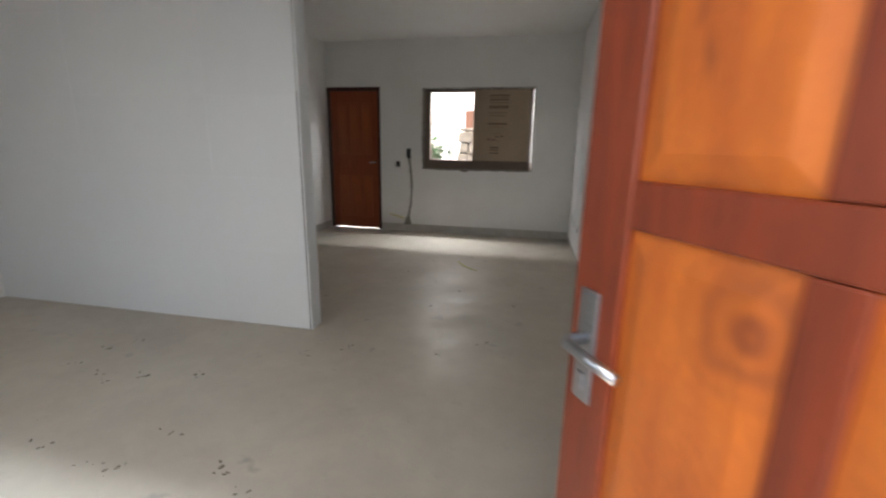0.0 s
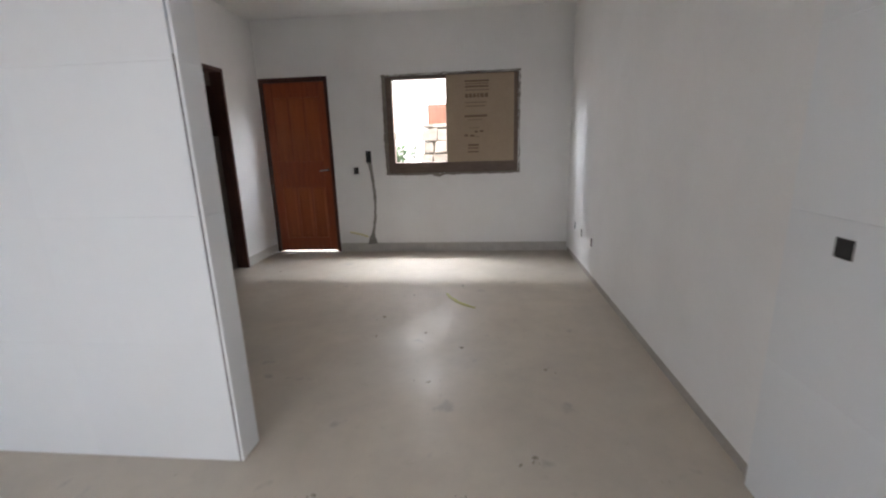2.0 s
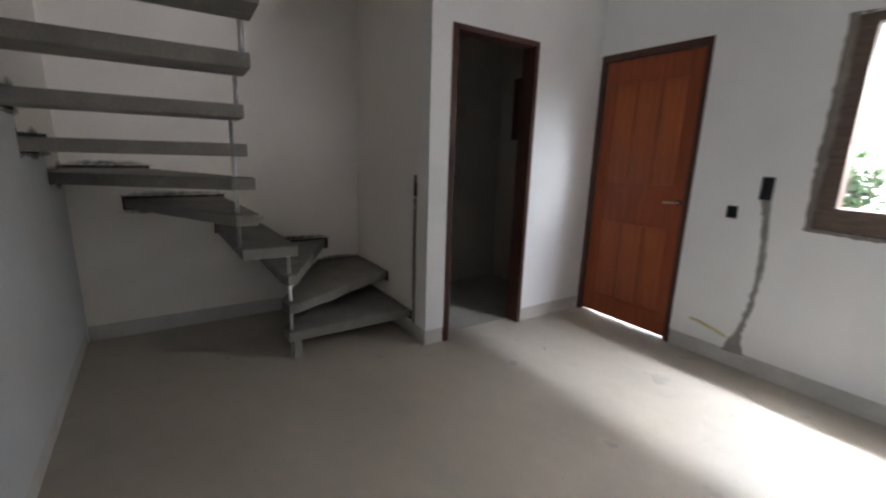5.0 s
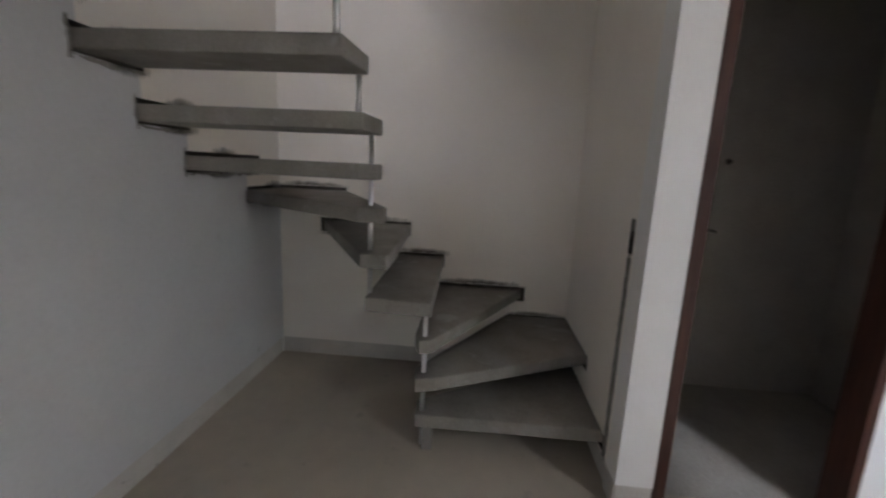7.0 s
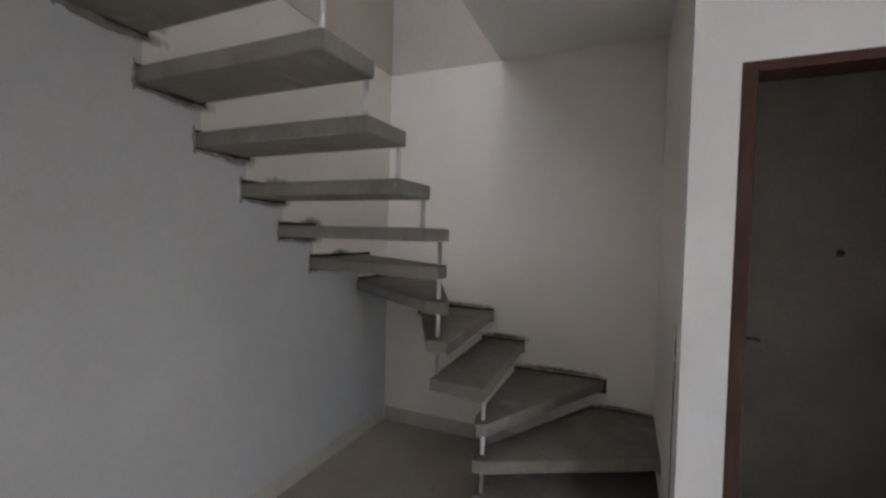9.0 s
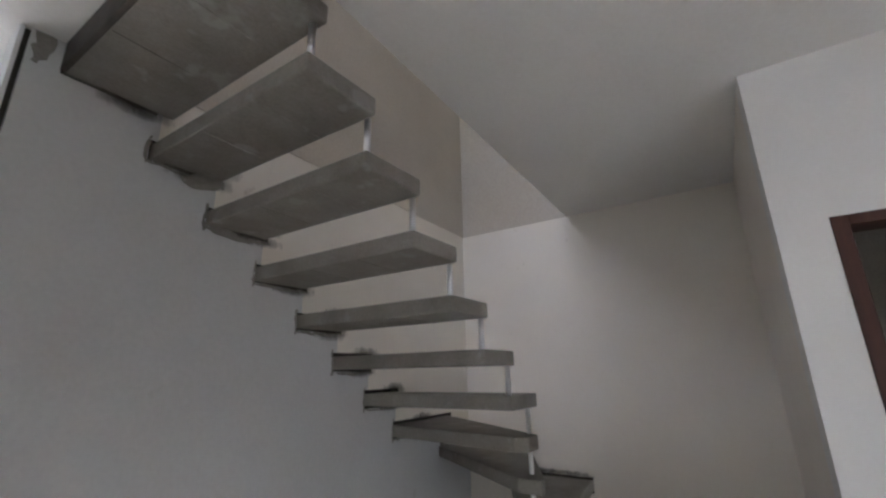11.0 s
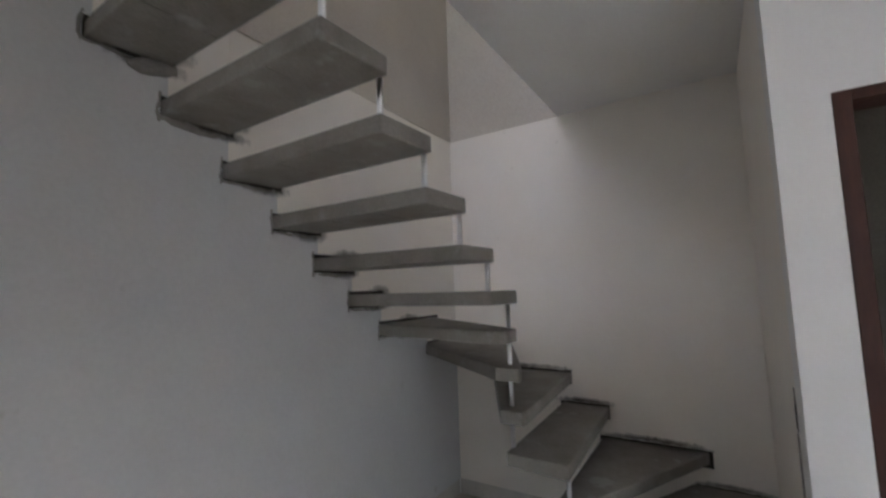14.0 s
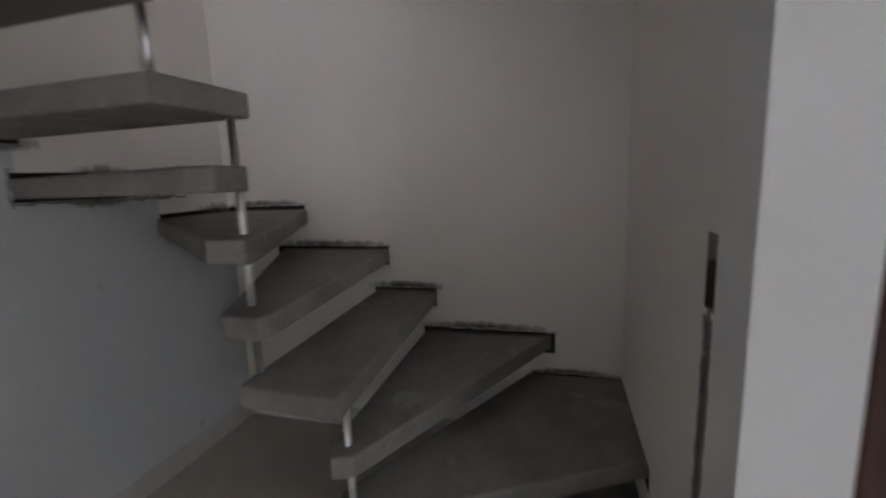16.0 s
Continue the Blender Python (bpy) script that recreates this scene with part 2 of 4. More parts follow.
def smudge_material(name, colour, strength):
    """Dark smudge round a tread's root: uneven, thinning out to its rim."""
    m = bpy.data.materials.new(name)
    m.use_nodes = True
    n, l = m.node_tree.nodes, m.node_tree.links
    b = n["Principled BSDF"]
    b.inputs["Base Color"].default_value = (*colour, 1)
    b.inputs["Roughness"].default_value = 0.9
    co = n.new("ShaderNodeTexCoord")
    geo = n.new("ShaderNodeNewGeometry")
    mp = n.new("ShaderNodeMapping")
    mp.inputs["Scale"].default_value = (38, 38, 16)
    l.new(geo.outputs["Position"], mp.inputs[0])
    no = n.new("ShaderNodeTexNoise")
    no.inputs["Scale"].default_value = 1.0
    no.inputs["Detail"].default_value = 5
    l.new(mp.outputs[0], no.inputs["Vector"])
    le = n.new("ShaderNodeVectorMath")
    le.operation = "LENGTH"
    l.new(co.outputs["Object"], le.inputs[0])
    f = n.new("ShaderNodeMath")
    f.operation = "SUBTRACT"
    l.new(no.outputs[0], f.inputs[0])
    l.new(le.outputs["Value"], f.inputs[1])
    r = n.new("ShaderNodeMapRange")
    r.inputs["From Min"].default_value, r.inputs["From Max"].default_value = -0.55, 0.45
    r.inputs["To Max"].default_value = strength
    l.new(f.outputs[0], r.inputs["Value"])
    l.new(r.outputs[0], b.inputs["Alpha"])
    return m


M_SMUDGE = smudge_material("root_smudge_tone", (0.20, 0.19, 0.175), 0.52)
M_STEEL = material("polished_steel", (0.93, 0.93, 0.93), (0.88, 0.88, 0.89), 0.38, 30, 160, 0.0, metallic=1.0)
M_CHROME = material("dull_chrome", (0.46, 0.47, 0.49), (0.38, 0.39, 0.41), 0.32, 30, 160, 0.0, metallic=1.0)
M_BLACK = material("black_plastic", (0.012, 0.012, 0.013), (0.02, 0.02, 0.02), 0.5, 20, 100, 0.1)
M_TAPE = material("olive_plastic", (0.36, 0.34, 0.09), (0.28, 0.27, 0.07), 0.45, 12, 100, 0.1)
M_TUBE = material("yellow_conduit", (0.66, 0.60, 0.34), (0.56, 0.50, 0.26), 0.45, 12, 100, 0.1)
M_DIRT = material("dry_dirt", (0.24, 0.20, 0.155), (0.17, 0.14, 0.105), 0.95, 30, 150, 0.5)
M_FACADE = material("white_facade", (0.80, 0.80, 0.78), (0.74, 0.74, 0.72), 0.8, 1.2, 40, 0.3, 0.006)
M_STONE = material("stone_cladding", (0.15, 0.125, 0.10), (0.09, 0.075, 0.06), 0.85, 5, 50, 0.7, 0.01, vary=0.2)
M_SHUTTER = material("weathered_shutter_wood", (0.105, 0.038, 0.017), (0.08, 0.028, 0.012), 0.6, 4.0, 60, 0.2, 0.003, stretch=(6, 6, 0.7))
M_GROUND = material("courtyard_paving", (0.55, 0.53, 0.50), (0.45, 0.43, 0.41), 0.9, 0.8, 30, 0.4, 0.01)
M_LEAF = material("green_leaf", (0.055, 0.11, 0.03), (0.035, 0.08, 0.025), 0.5, 6, 40, 0.1, vary=0.3)
M_STEM = material("plant_stem", (0.16, 0.12, 0.07), (0.10, 0.08, 0.05), 0.8, 8, 60, 0.3)


# ---------------------------------------------------------------- mesh helpers
def finish(bm, mats, smooth=False):
    me = bpy.data.meshes.new("m")
    bmesh.ops.recalc_face_normals(bm, faces=bm.faces[:])
    bm.to_mesh(me)
    bm.free()
    for m in mats if isinstance(mats, (list, tuple)) else [mats]:
        me.materials.append(m)
    if smooth:
        for p in me.polygons:
            p.use_smooth = True
    return me


def part(name, bm, mats, parent=None, label="", smooth=False):
    me = finish(bm, mats, smooth)
    me.name = name
    ob = new(name, me)
    if parent is not None:
        ob.parent = parent
    if label:
        ob["label"] = label
    return ob


def thing(name, label, category, group="", kind="", at=None):
    ob = new(name)
    ob.empty_display_size = 0.1
    if at is not None:
        ob.matrix_basis = at
    return tagged(ob, label, category, group, kind)


def add_box(bm, x0, x1, y0, y1, z0, z1, bevel=0.0):
    g = bmesh.ops.create_cube(bm, size=1.0)
    vs = g["verts"]
    for v in vs:
        v.co = Vector(((x0 + x1) / 2 + v.co.x * (x1 - x0), (y0 + y1) / 2 + v.co.y * (y1 - y0), (z0 + z1) / 2 + v.co.z * (z1 - z0)))
    if bevel:
        es = list({e for v in vs for e in v.link_edges})
        bmesh.ops.bevel(bm, geom=es, offset=bevel, segments=2, affect="EDGES", profile=0.5)
    return bm


def box(x0, x1, y0, y1, z0, z1, bevel=0.0):
    return add_box(bmesh.new(), min(x0, x1), max(x0, x1), min(y0, y1), max(y0, y1), z0, z1, bevel)


def prism(poly, z0, z1, bevel=0.0):
    bm = bmesh.new()
    lo = [bm.verts.new((x, y, z0)) for x, y in poly]
    hi = [bm.verts.new((x, y, z1)) for x, y in poly]
    bm.faces.new(lo)
    bm.faces.new(hi)
    k = len(poly)
    for i in range(k):
        bm.faces.new((lo[i], lo[(i + 1) % k], hi[(i + 1) % k], hi[i]))
    if bevel:
        bmesh.ops.recalc_face_normals(bm, faces=bm.faces[:])
        bmesh.ops.bevel(bm, geom=bm.edges[:], offset=bevel, segments=2, affect="EDGES", profile=0.5)
    return bm


def tube(points, radius, sides=10):
    """A round bar along a line of points, closed at both ends."""
    bm = bmesh.new()
    rings = []
    pts = [Vector(p) for p in points]
    for i, p in enumerate(pts):
        d = (pts[min(i + 1, len(pts) - 1)] - pts[max(i - 1, 0)]).normalized()
        s = d.orthogonal().normalized() if not rings else (side - d * side.dot(d)).normalized()
        side = s
        up = d.cross(s)
        rings.append([bm.verts.new(p + radius * (math.cos(2 * math.pi * k / sides) * s + math.sin(2 * math.pi * k / sides) * up)) for k in range(sides)])
    for r0, r1 in zip(rings, rings[1:]):
        for k in range(sides):
            bm.faces.new((r0[k], r0[(k + 1) % sides], r1[(k + 1) % sides], r1[k]))
    bm.faces.new(rings[0])
    bm.faces.new(rings[-1])
    return bm


def wall(name, origin, along, inward, length, height, thick, holes=(), mats=(), label="", base=0.0):
    """A wall with thickness. along: its run; inward: the way its face looks. holes: (u0, u1, z0, z1, depth, material index), depth 0 for right through."""
    along, inward, origin = Vector(along), Vector(inward), Vector(origin)
    us = sorted({0.0, length, *[min(max(h[i], 0), length) for h in holes for i in (0, 1)]})
    zs = sorted({base, height, *[min(max(h[i], base), height) for h in holes for i in (2, 3)]})
    depth = {}
    for i in range(len(us) - 1):
        for j in range(len(zs) - 1):
            cu, cz = (us[i] + us[i + 1]) / 2, (zs[j] + zs[j + 1]) / 2
            d, mi = 0.0, 0
            for h in holes:
                if h[0] < cu < h[1] and h[2] < cz < h[3]:
                    d, mi = (thick if h[4] == 0 else h[4]), h[5]
            depth[i, j] = (d, mi)
    verts, index, faces, mids = [], {}, [], []

    def vert(u, z, d):
        key = (round(u, 5), round(z, 5), round(d, 5))
        if key not in index:
            index[key] = len(verts)
            p = origin + along * u - inward * d
            verts.append((p.x, p.y, origin.z + z))
        return index[key]

    def quad(pts, mi):
        faces.append([vert(*p) for p in pts])
        mids.append(mi)

    for (i, j), (d, mi) in depth.items():
        u0, u1, z0, z1 = us[i], us[i + 1], zs[j], zs[j + 1]
        if d < thick:
            quad(((u0, z0, d), (u1, z0, d), (u1, z1, d), (u0, z1, d)), mi)
            quad(((u0, z0, thick), (u0, z1, thick), (u1, z1, thick), (u1, z0, thick)), 0)
        for di, dj, e in ((-1, 0, ((u0, z0), (u0, z1))), (1, 0, ((u1, z0), (u1, z1))), (0, -1, ((u0, z0), (u1, z0))), (0, 1, ((u0, z1), (u1, z1)))):
            other, omi = depth.get((i + di, j + dj), (thick, mi))
            if other > d + 1e-6:
                (ua, za), (ub, zb) = e
                quad(((ua, za, d), (ub, zb, d), (ub, zb, other), (ua, za, other)), omi)
    me = bpy.data.meshes.new(name)
    me.from_pydata(verts, [], faces)
    for m in mats:
        me.materials.append(m)
    me.polygons.foreach_set("material_index", mids)
    bm = bmesh.new()
    bm.from_mesh(me)
    bmesh.ops.recalc_face_normals(bm, faces=bm.faces[:])
    bm.to_mesh(me)
    bm.free()
    return tagged(new(name, me), label, "wall", "", "structure")


def ragged(points, widths, origin, along, inward, proud=0.004, jitter=0.006, seed=1, step=0.02, up=(0, 0, 1)):
    """A smear of mortar on a wall: a strip along (u, z) points with uneven edges, a few millimetres proud."""
    rnd = random.Random(seed)
    along, inward, origin = Vector(along), Vector(inward), Vector(origin)
    pts, ws = [], []
    for (a0, b0), (a1, b1), w0, w1 in zip(points, points[1:], widths, widths[1:]):
        k = max(1, int(math.hypot(a1 - a0, b1 - b0) / step))
        for i in range(k):
            f = i / k
            pts.append(Vector((a0 + (a1 - a0) * f, b0 + (b1 - b0) * f)))
            ws.append(w0 + (w1 - w0) * f)
    pts.append(Vector(points[-1]))
    ws.append(widths[-1])
    bm = bmesh.new()
    rows = []
    for i, p in enumerate(pts):
        d = pts[min(i + 1, len(pts) - 1)] - pts[max(i - 1, 0)]
        d.normalize()
        s = Vector((-d.y, d.x))
        row = []
        for sgn in (-1, 1):
            q = p + s * sgn * (ws[i] / 2 + rnd.uniform(-jitter, jitter))
            for pr in (-0.003, proud * rnd.uniform(0.6, 1.2)):
                row.append(bm.verts.new(origin + along * q.x + inward * pr + Vector(up) * q.y))
        rows.append(row)
    for r0, r1 in zip(rows, rows[1:]):
        bm.faces.new((r0[1], r1[1], r1[3], r0[3]))
        bm.faces.new((r0[0], r1[0], r1[1], r0[1]))
        bm.faces.new((r0[2], r1[2], r1[3], r0[3]))
        bm.faces.new((r0[0], r1[0], r1[2], r0[2]))
    for r in (rows[0], rows[-1]):
        bm.faces.new((r[0], r[1], r[3], r[2]))
    return bm


# ---------------------------------------------------------------- the plan, in metres
EAST, NORTH, WEST, SOUTH = 0.0, 0.0, -4.855, -6.30
BATH_X, NOOK_Y = -3.673, -1.607          # bathroom's door wall and the wall beside the stairs
PART_Y, PART_END = -3.555, -2.062        # partition's stair face and its end
CEIL = 2.75
STRIP = 0.112                            # unpainted strip at the foot of the walls
WELL_X, WELL_Y = -2.168, -2.66            # edges of the stair well
TREAD_T = 0.065
TREAD_Z = (0.195, 0.392, 0.572, 0.765, 0.963, 1.165, 1.345, 1.533, 1.731, 1.927, 2.122, 2.319, 2.516, 2.708)


def tread_x(n):
    """Near edge of the straight treads, from the eighth up."""
    return -3.703 + (n - 8) * 0.2487 if n < 14 else -2.163


# floor
floor = tagged(part("floor", box(WEST - 0.15, 0.15, SOUTH - 0.15, 0.15, -0.12, 0.0), M_FLOOR), "beige-grey trowelled cement floor with stains", "floor", "", "structure")

# north wall: back door, window, bathroom window, wiring holes
north_holes = [
    (BATH_X - WEST, 4.855, 0.0, STRIP, 0.008, 1),
    (-3.667 - WEST, -2.825 - WEST, 0.0, 2.12, 0, 0),
    (-2.14 - WEST, -0.594 - WEST, 0.97, 2.085, 0, 2),
    (-4.68 - WEST, -4.08 - WEST, 1.48, 2.07, 0.07, 2),
    (-2.419 - WEST, -2.352 - WEST, 1.11, 1.25, 0.045, 3),
    (-2.582 - WEST, -2.52 - WEST, 0.978, 1.058, 0.045, 3),
]
wall_north = wall("wall_north", (WEST, NORTH, 0), (1, 0, 0), (0, -1, 0), 5.005, CEIL, 0.15, north_holes, (M_PAINT, M_STRIP, M_MORTAR, M_BLACK), "white painted plaster wall with a bare cement strip")

# east wall: three low wiring holes
# Bare strip set darker here; its shadow line is put into the colour.
east_holes = [(-3.70 - SOUTH, -SOUTH, 0.0, 0.066, 0.008, 4)]
for y, z, d in ((-0.446, 0.393, 2), (-0.764, 0.373, 2), (-1.175, 0.368, 3)):
    east_holes.append((y - 0.025 - SOUTH, y + 0.025 - SOUTH, z - 0.04, z + 0.04, 0.04, d))
wall_east = wall("wall_east", (EAST, SOUTH, 0), (0, 1, 0), (-1, 0, 0), -SOUTH, CEIL, 0.15, east_holes, (M_PAINT, M_STRIP, M_CEMENT, M_BLACK, M_BROWN_GREY), "white painted plaster wall with a bare cement strip")

# west wall, with the slots that hold the winder treads, their shade painted near black
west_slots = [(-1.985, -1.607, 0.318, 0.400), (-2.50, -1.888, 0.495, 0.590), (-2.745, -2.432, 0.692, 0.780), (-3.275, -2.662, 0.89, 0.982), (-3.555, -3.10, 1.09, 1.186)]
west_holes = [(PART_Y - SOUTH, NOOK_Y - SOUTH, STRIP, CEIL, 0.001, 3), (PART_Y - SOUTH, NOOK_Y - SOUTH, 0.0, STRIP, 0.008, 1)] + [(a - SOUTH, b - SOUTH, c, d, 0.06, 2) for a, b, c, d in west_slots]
wall_west = wall("wall_west", (WEST, SOUTH, 0), (0, 1, 0), (1, 0, 0), -SOUTH, CEIL, 0.15, west_holes, (M_PAINT, M_STRIP, M_NEAR_BLACK, M_CREAM), "warm off-white plaster wall behind the stairs")

# south wall: entrance and kitchen window
south_holes = [(0.05, 0.92, 0.0, 2.13, 0, 0), (1.55, 3.15, 1.1, 2.08, 0, 0)]
wall_south = wall("wall_south", (EAST, SOUTH, 0), (-1, 0, 0), (0, 1, 0), 4.855, CEIL, 0.15, south_holes, (M_PAINT,), "white painted plaster wall with the entrance")

# partition between kitchen and stairs; tread slots painted near black for their shade
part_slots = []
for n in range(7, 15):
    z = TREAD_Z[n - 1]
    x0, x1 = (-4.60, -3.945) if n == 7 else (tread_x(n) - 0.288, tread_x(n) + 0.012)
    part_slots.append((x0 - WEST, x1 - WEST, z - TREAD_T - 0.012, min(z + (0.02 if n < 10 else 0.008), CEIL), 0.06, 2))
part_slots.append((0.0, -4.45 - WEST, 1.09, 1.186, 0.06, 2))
# Warm off-white above the tread line, grey-white below it.
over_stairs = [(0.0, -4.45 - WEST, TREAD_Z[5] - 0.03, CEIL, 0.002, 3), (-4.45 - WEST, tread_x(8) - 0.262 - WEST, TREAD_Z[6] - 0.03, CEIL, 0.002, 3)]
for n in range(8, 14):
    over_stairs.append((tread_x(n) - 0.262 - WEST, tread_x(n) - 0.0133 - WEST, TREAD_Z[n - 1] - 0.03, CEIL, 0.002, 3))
partition = wall("partition_wall", (WEST, PART_Y, 0), (1, 0, 0), (0, 1, 0), PART_END - WEST, CEIL, 0.115, [(0.0, PART_END - WEST, 0.0, STRIP, 0.008, 1)] + over_stairs + part_slots, (M_GREY_WHITE, M_STRIP, M_NEAR_BLACK, M_CREAM), "partition wall holding the stair treads, grey-white below them, warm off-white above")

# bathroom walls
nook_holes = [
    (0.0, -3.803 - WEST, 0.0, STRIP, 0.008, 1),
    (-3.868 - WEST, -3.818 - WEST, 1.035, 1.125, 0.05, 2),
    (-3.868 - WEST, -3.818 - WEST, 1.125, 1.178, 0.012, 3),
    (-3.852 - WEST, -3.832 - WEST, STRIP, 1.035, 0.014, 3),
    (-3.850 - WEST, -3.834 - WEST, 0.90, 1.035, 0.03, 2),
    (-3.850 - WEST, -3.836 - WEST, 0.30, 0.62, 0.025, 2),
    (-3.848 - WEST, -3.836 - WEST, 0.13, 0.21, 0.025, 2),
]
# Tread slots in the nook wall, shaded by the same near-black colour.
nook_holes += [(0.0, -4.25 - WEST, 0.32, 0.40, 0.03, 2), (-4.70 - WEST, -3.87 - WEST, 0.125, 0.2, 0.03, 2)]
bath_south = wall("bathroom_wall_south", (WEST, NOOK_Y, 0), (1, 0, 0), (0, -1, 0), -3.803 - WEST, CEIL, 0.13, nook_holes, (M_CREAM, M_STRIP, M_NEAR_BLACK, M_CEMENT), "warm off-white plaster wall with an open wiring chase")
bath_holes = [(0.0, 0.149, 0.0, STRIP, 0.008, 1), (0.149, 0.905, 0.0, 2.12, 0, 0), (0.905, 1.607, 0.0, STRIP, 0.008, 1)]
bath_east = wall("bathroom_wall_east", (BATH_X, NOOK_Y, 0), (0, 1, 0), (1, 0, 0), 1.607, CEIL, 0.13, bath_holes, (M_PAINT, M_STRIP), "white painted wall round the bathroom doorway")
tagged(part("baseboard", box(-3.803, BATH_X - 0.008, NOOK_Y - 0.003, NOOK_Y + 0.01, 0.0, STRIP - 0.004), M_STRIP), "bare cement strip at the wall's foot", "baseboard", "", "structure")

# Thin added linings give the bathroom walls a darker brown-grey.
wall("bathroom_lining_west", (WEST + 0.008, NOOK_Y + 0.13, 0), (0, 1, 0), (1, 0, 0), 1.477, CEIL, 0.008, (), (M_BROWN_GREY,), "brown-grey bathroom wall lining")
wall("bathroom_lining_north", (WEST + 0.008, -0.008, 0), (1, 0, 0), (0, -1, 0), -3.803 - WEST - 0.008, CEIL, 0.008, [(-4.68 - WEST - 0.008, -4.08 - WEST - 0.008, 1.48, 2.07, 0, 0)], (M_BROWN_GREY,), "brown-grey bathroom wall lining")
wall("bathroom_lining_south", (WEST + 0.008, NOOK_Y + 0.138, 0), (1, 0, 0), (0, 1, 0), -3.803 - WEST - 0.008, CEIL, 0.008, (), (M_BROWN_GREY,), "brown-grey bathroom wall lining")
# Sheet darker than the main floor: the unlit room's shade in its colour.
tagged(part("bathroom_floor", box(WEST + 0.008, -3.79, NOOK_Y + 0.138, -0.008, 0.0, 0.005), M_BROWN_GREY), "bathroom floor sheet, darkened for the unlit room", "floor", "", "structure")

# ceiling with the stair well left open
cb = box(WEST - 0.15, 0.15, WELL_Y, 0.15, CEIL, CEIL + 0.12)
add_box(cb, WELL_X, 0.15, PART_Y, WELL_Y, CEIL, CEIL + 0.12)
add_box(cb, WEST - 0.15, 0.15, SOUTH - 0.15, PART_Y, CEIL, CEIL + 0.12)
tagged(part("ceiling", cb, M_CEIL), "white painted flat slab ceiling with the stair well", "ceiling", "", "structure")

# upper storey, bare plaster round the stair well
UP = 5.45
wall("upper_wall_west", (WEST, SOUTH, CEIL), (0, 1, 0), (1, 0, 0), -SOUTH, UP - CEIL, 0.15, (), (M_BARE,), "bare beige plaster wall of the upper storey")
wall("upper_wall_well", (WEST, PART_Y + 0.004, CEIL), (1, 0, 0), (0, 1, 0), WELL_X - WEST - 0.02, UP - CEIL, 0.10, (), (M_BARE,), "bare beige plaster wall over the stairs")
wall("upper_wall_north", (WEST, NORTH, 2.87), (1, 0, 0), (0, -1, 0), 4.855, UP - 2.87, 0.15, (), (M_BARE,), "bare beige plaster wall of the upper storey")
# The opening is unseen, cut only for the added upper lamp.
wall("upper_wall_east", (EAST, SOUTH, 2.87), (0, 1, 0), (-1, 0, 0), -SOUTH, UP - 2.87, 0.15, [(-4.6 - SOUTH, -2.2 - SOUTH, 1.2, 1.9, 0, 0)], (M_BARE,), "bare beige plaster wall of the upper storey")
wall("upper_wall_south", (EAST, SOUTH, 2.87), (-1, 0, 0), (0, 1, 0), 4.855, UP - 2.87, 0.15, (), (M_BARE,), "bare beige plaster wall of the upper storey")
tagged(part("roof", box(WEST - 0.5, 0.5, SOUTH - 0.75, 0.75, UP, UP + 0.15), M_CEIL), "flat concrete roof slab", "roof", "", "structure")
# Unseen eaves, added to limit the sky's light at both openings.
tagged(part("eave_north", box(WEST - 0.15, 0.15, 0.15, 0.75, CEIL, CEIL + 0.12), M_FACADE), "unseen white eave, sized to shape the window's light", "eave", "", "structure")
tagged(part("eave_south", box(WEST - 0.15, 0.15, SOUTH - 0.75, SOUTH - 0.15, CEIL, CEIL + 0.12), M_FACADE), "unseen white eave, added to shape the south light", "eave", "", "structure")


# ---------------------------------------------------------------- staircase
IN_A, IN_B = (-3.953, -2.438), (-3.953, -2.703)
staircase = thing("staircase", "raw grey concrete winder stairs with floating treads and thin steel rods", "staircase")
winders = [
    [(-3.905, -2.468), (-3.92, NOOK_Y + 0.02), (-4.68, NOOK_Y + 0.02), (-4.04, -2.476)],
    [(-3.873, -2.466), (-3.89, -2.395), (-4.32, NOOK_Y + 0.02), (WEST - 0.03, NOOK_Y + 0.02), (WEST - 0.03, -1.985), (-3.985, -2.487)],
    [(-3.885, -2.458), (-3.905, -2.40), (WEST - 0.03, -1.905), (WEST - 0.03, -2.49), (-3.965, -2.486)],
    [(-3.848, -2.402), (WEST - 0.03, -2.44), (WEST - 0.03, -2.735), (-3.868, -2.705)],
    [(-3.86, -2.61), (-3.90, -2.60), (WEST - 0.03, -2.668), (WEST - 0.03, -3.265), (-3.86, -2.725)],
    [(-3.85, -2.615), (-3.90, -2.62), (WEST - 0.03, -3.105), (WEST - 0.03, PART_Y - 0.03), (-4.455, PART_Y - 0.03), (-3.85, -2.735)],
    [(-3.82, -2.65), (-3.93, -2.65), (-4.60, PART_Y - 0.03), (-3.952, PART_Y - 0.03), (-3.80, -2.72)],
]
for n in range(1, 15):
    z = TREAD_Z[n - 1]
    if n <= 7:
        poly = winders[n - 1]
    else:
        x = tread_x(n)
        x0 = x - (0.275 if n < 14 else 0.35)
        poly = [(x, PART_Y - 0.03), (x, -2.672), (x0, -2.66), (x0, PART_Y - 0.03)]
    bm = prism(poly, z - TREAD_T, z, 0.006)
    if n > 9:
        for y in (-2.93 + 0.02 * math.sin(n), -3.22):
            add_box(bm, x0 + 0.01, x - 0.01, y, y + 0.008, z - TREAD_T - 0.0025, z - TREAD_T + 0.004, 0.001)
    part("tread", bm, M_TREAD, staircase)
rods = [(IN_A, 0.02, TREAD_Z[3] - TREAD_T), (IN_B, TREAD_Z[3], TREAD_Z[7] - TREAD_T)]
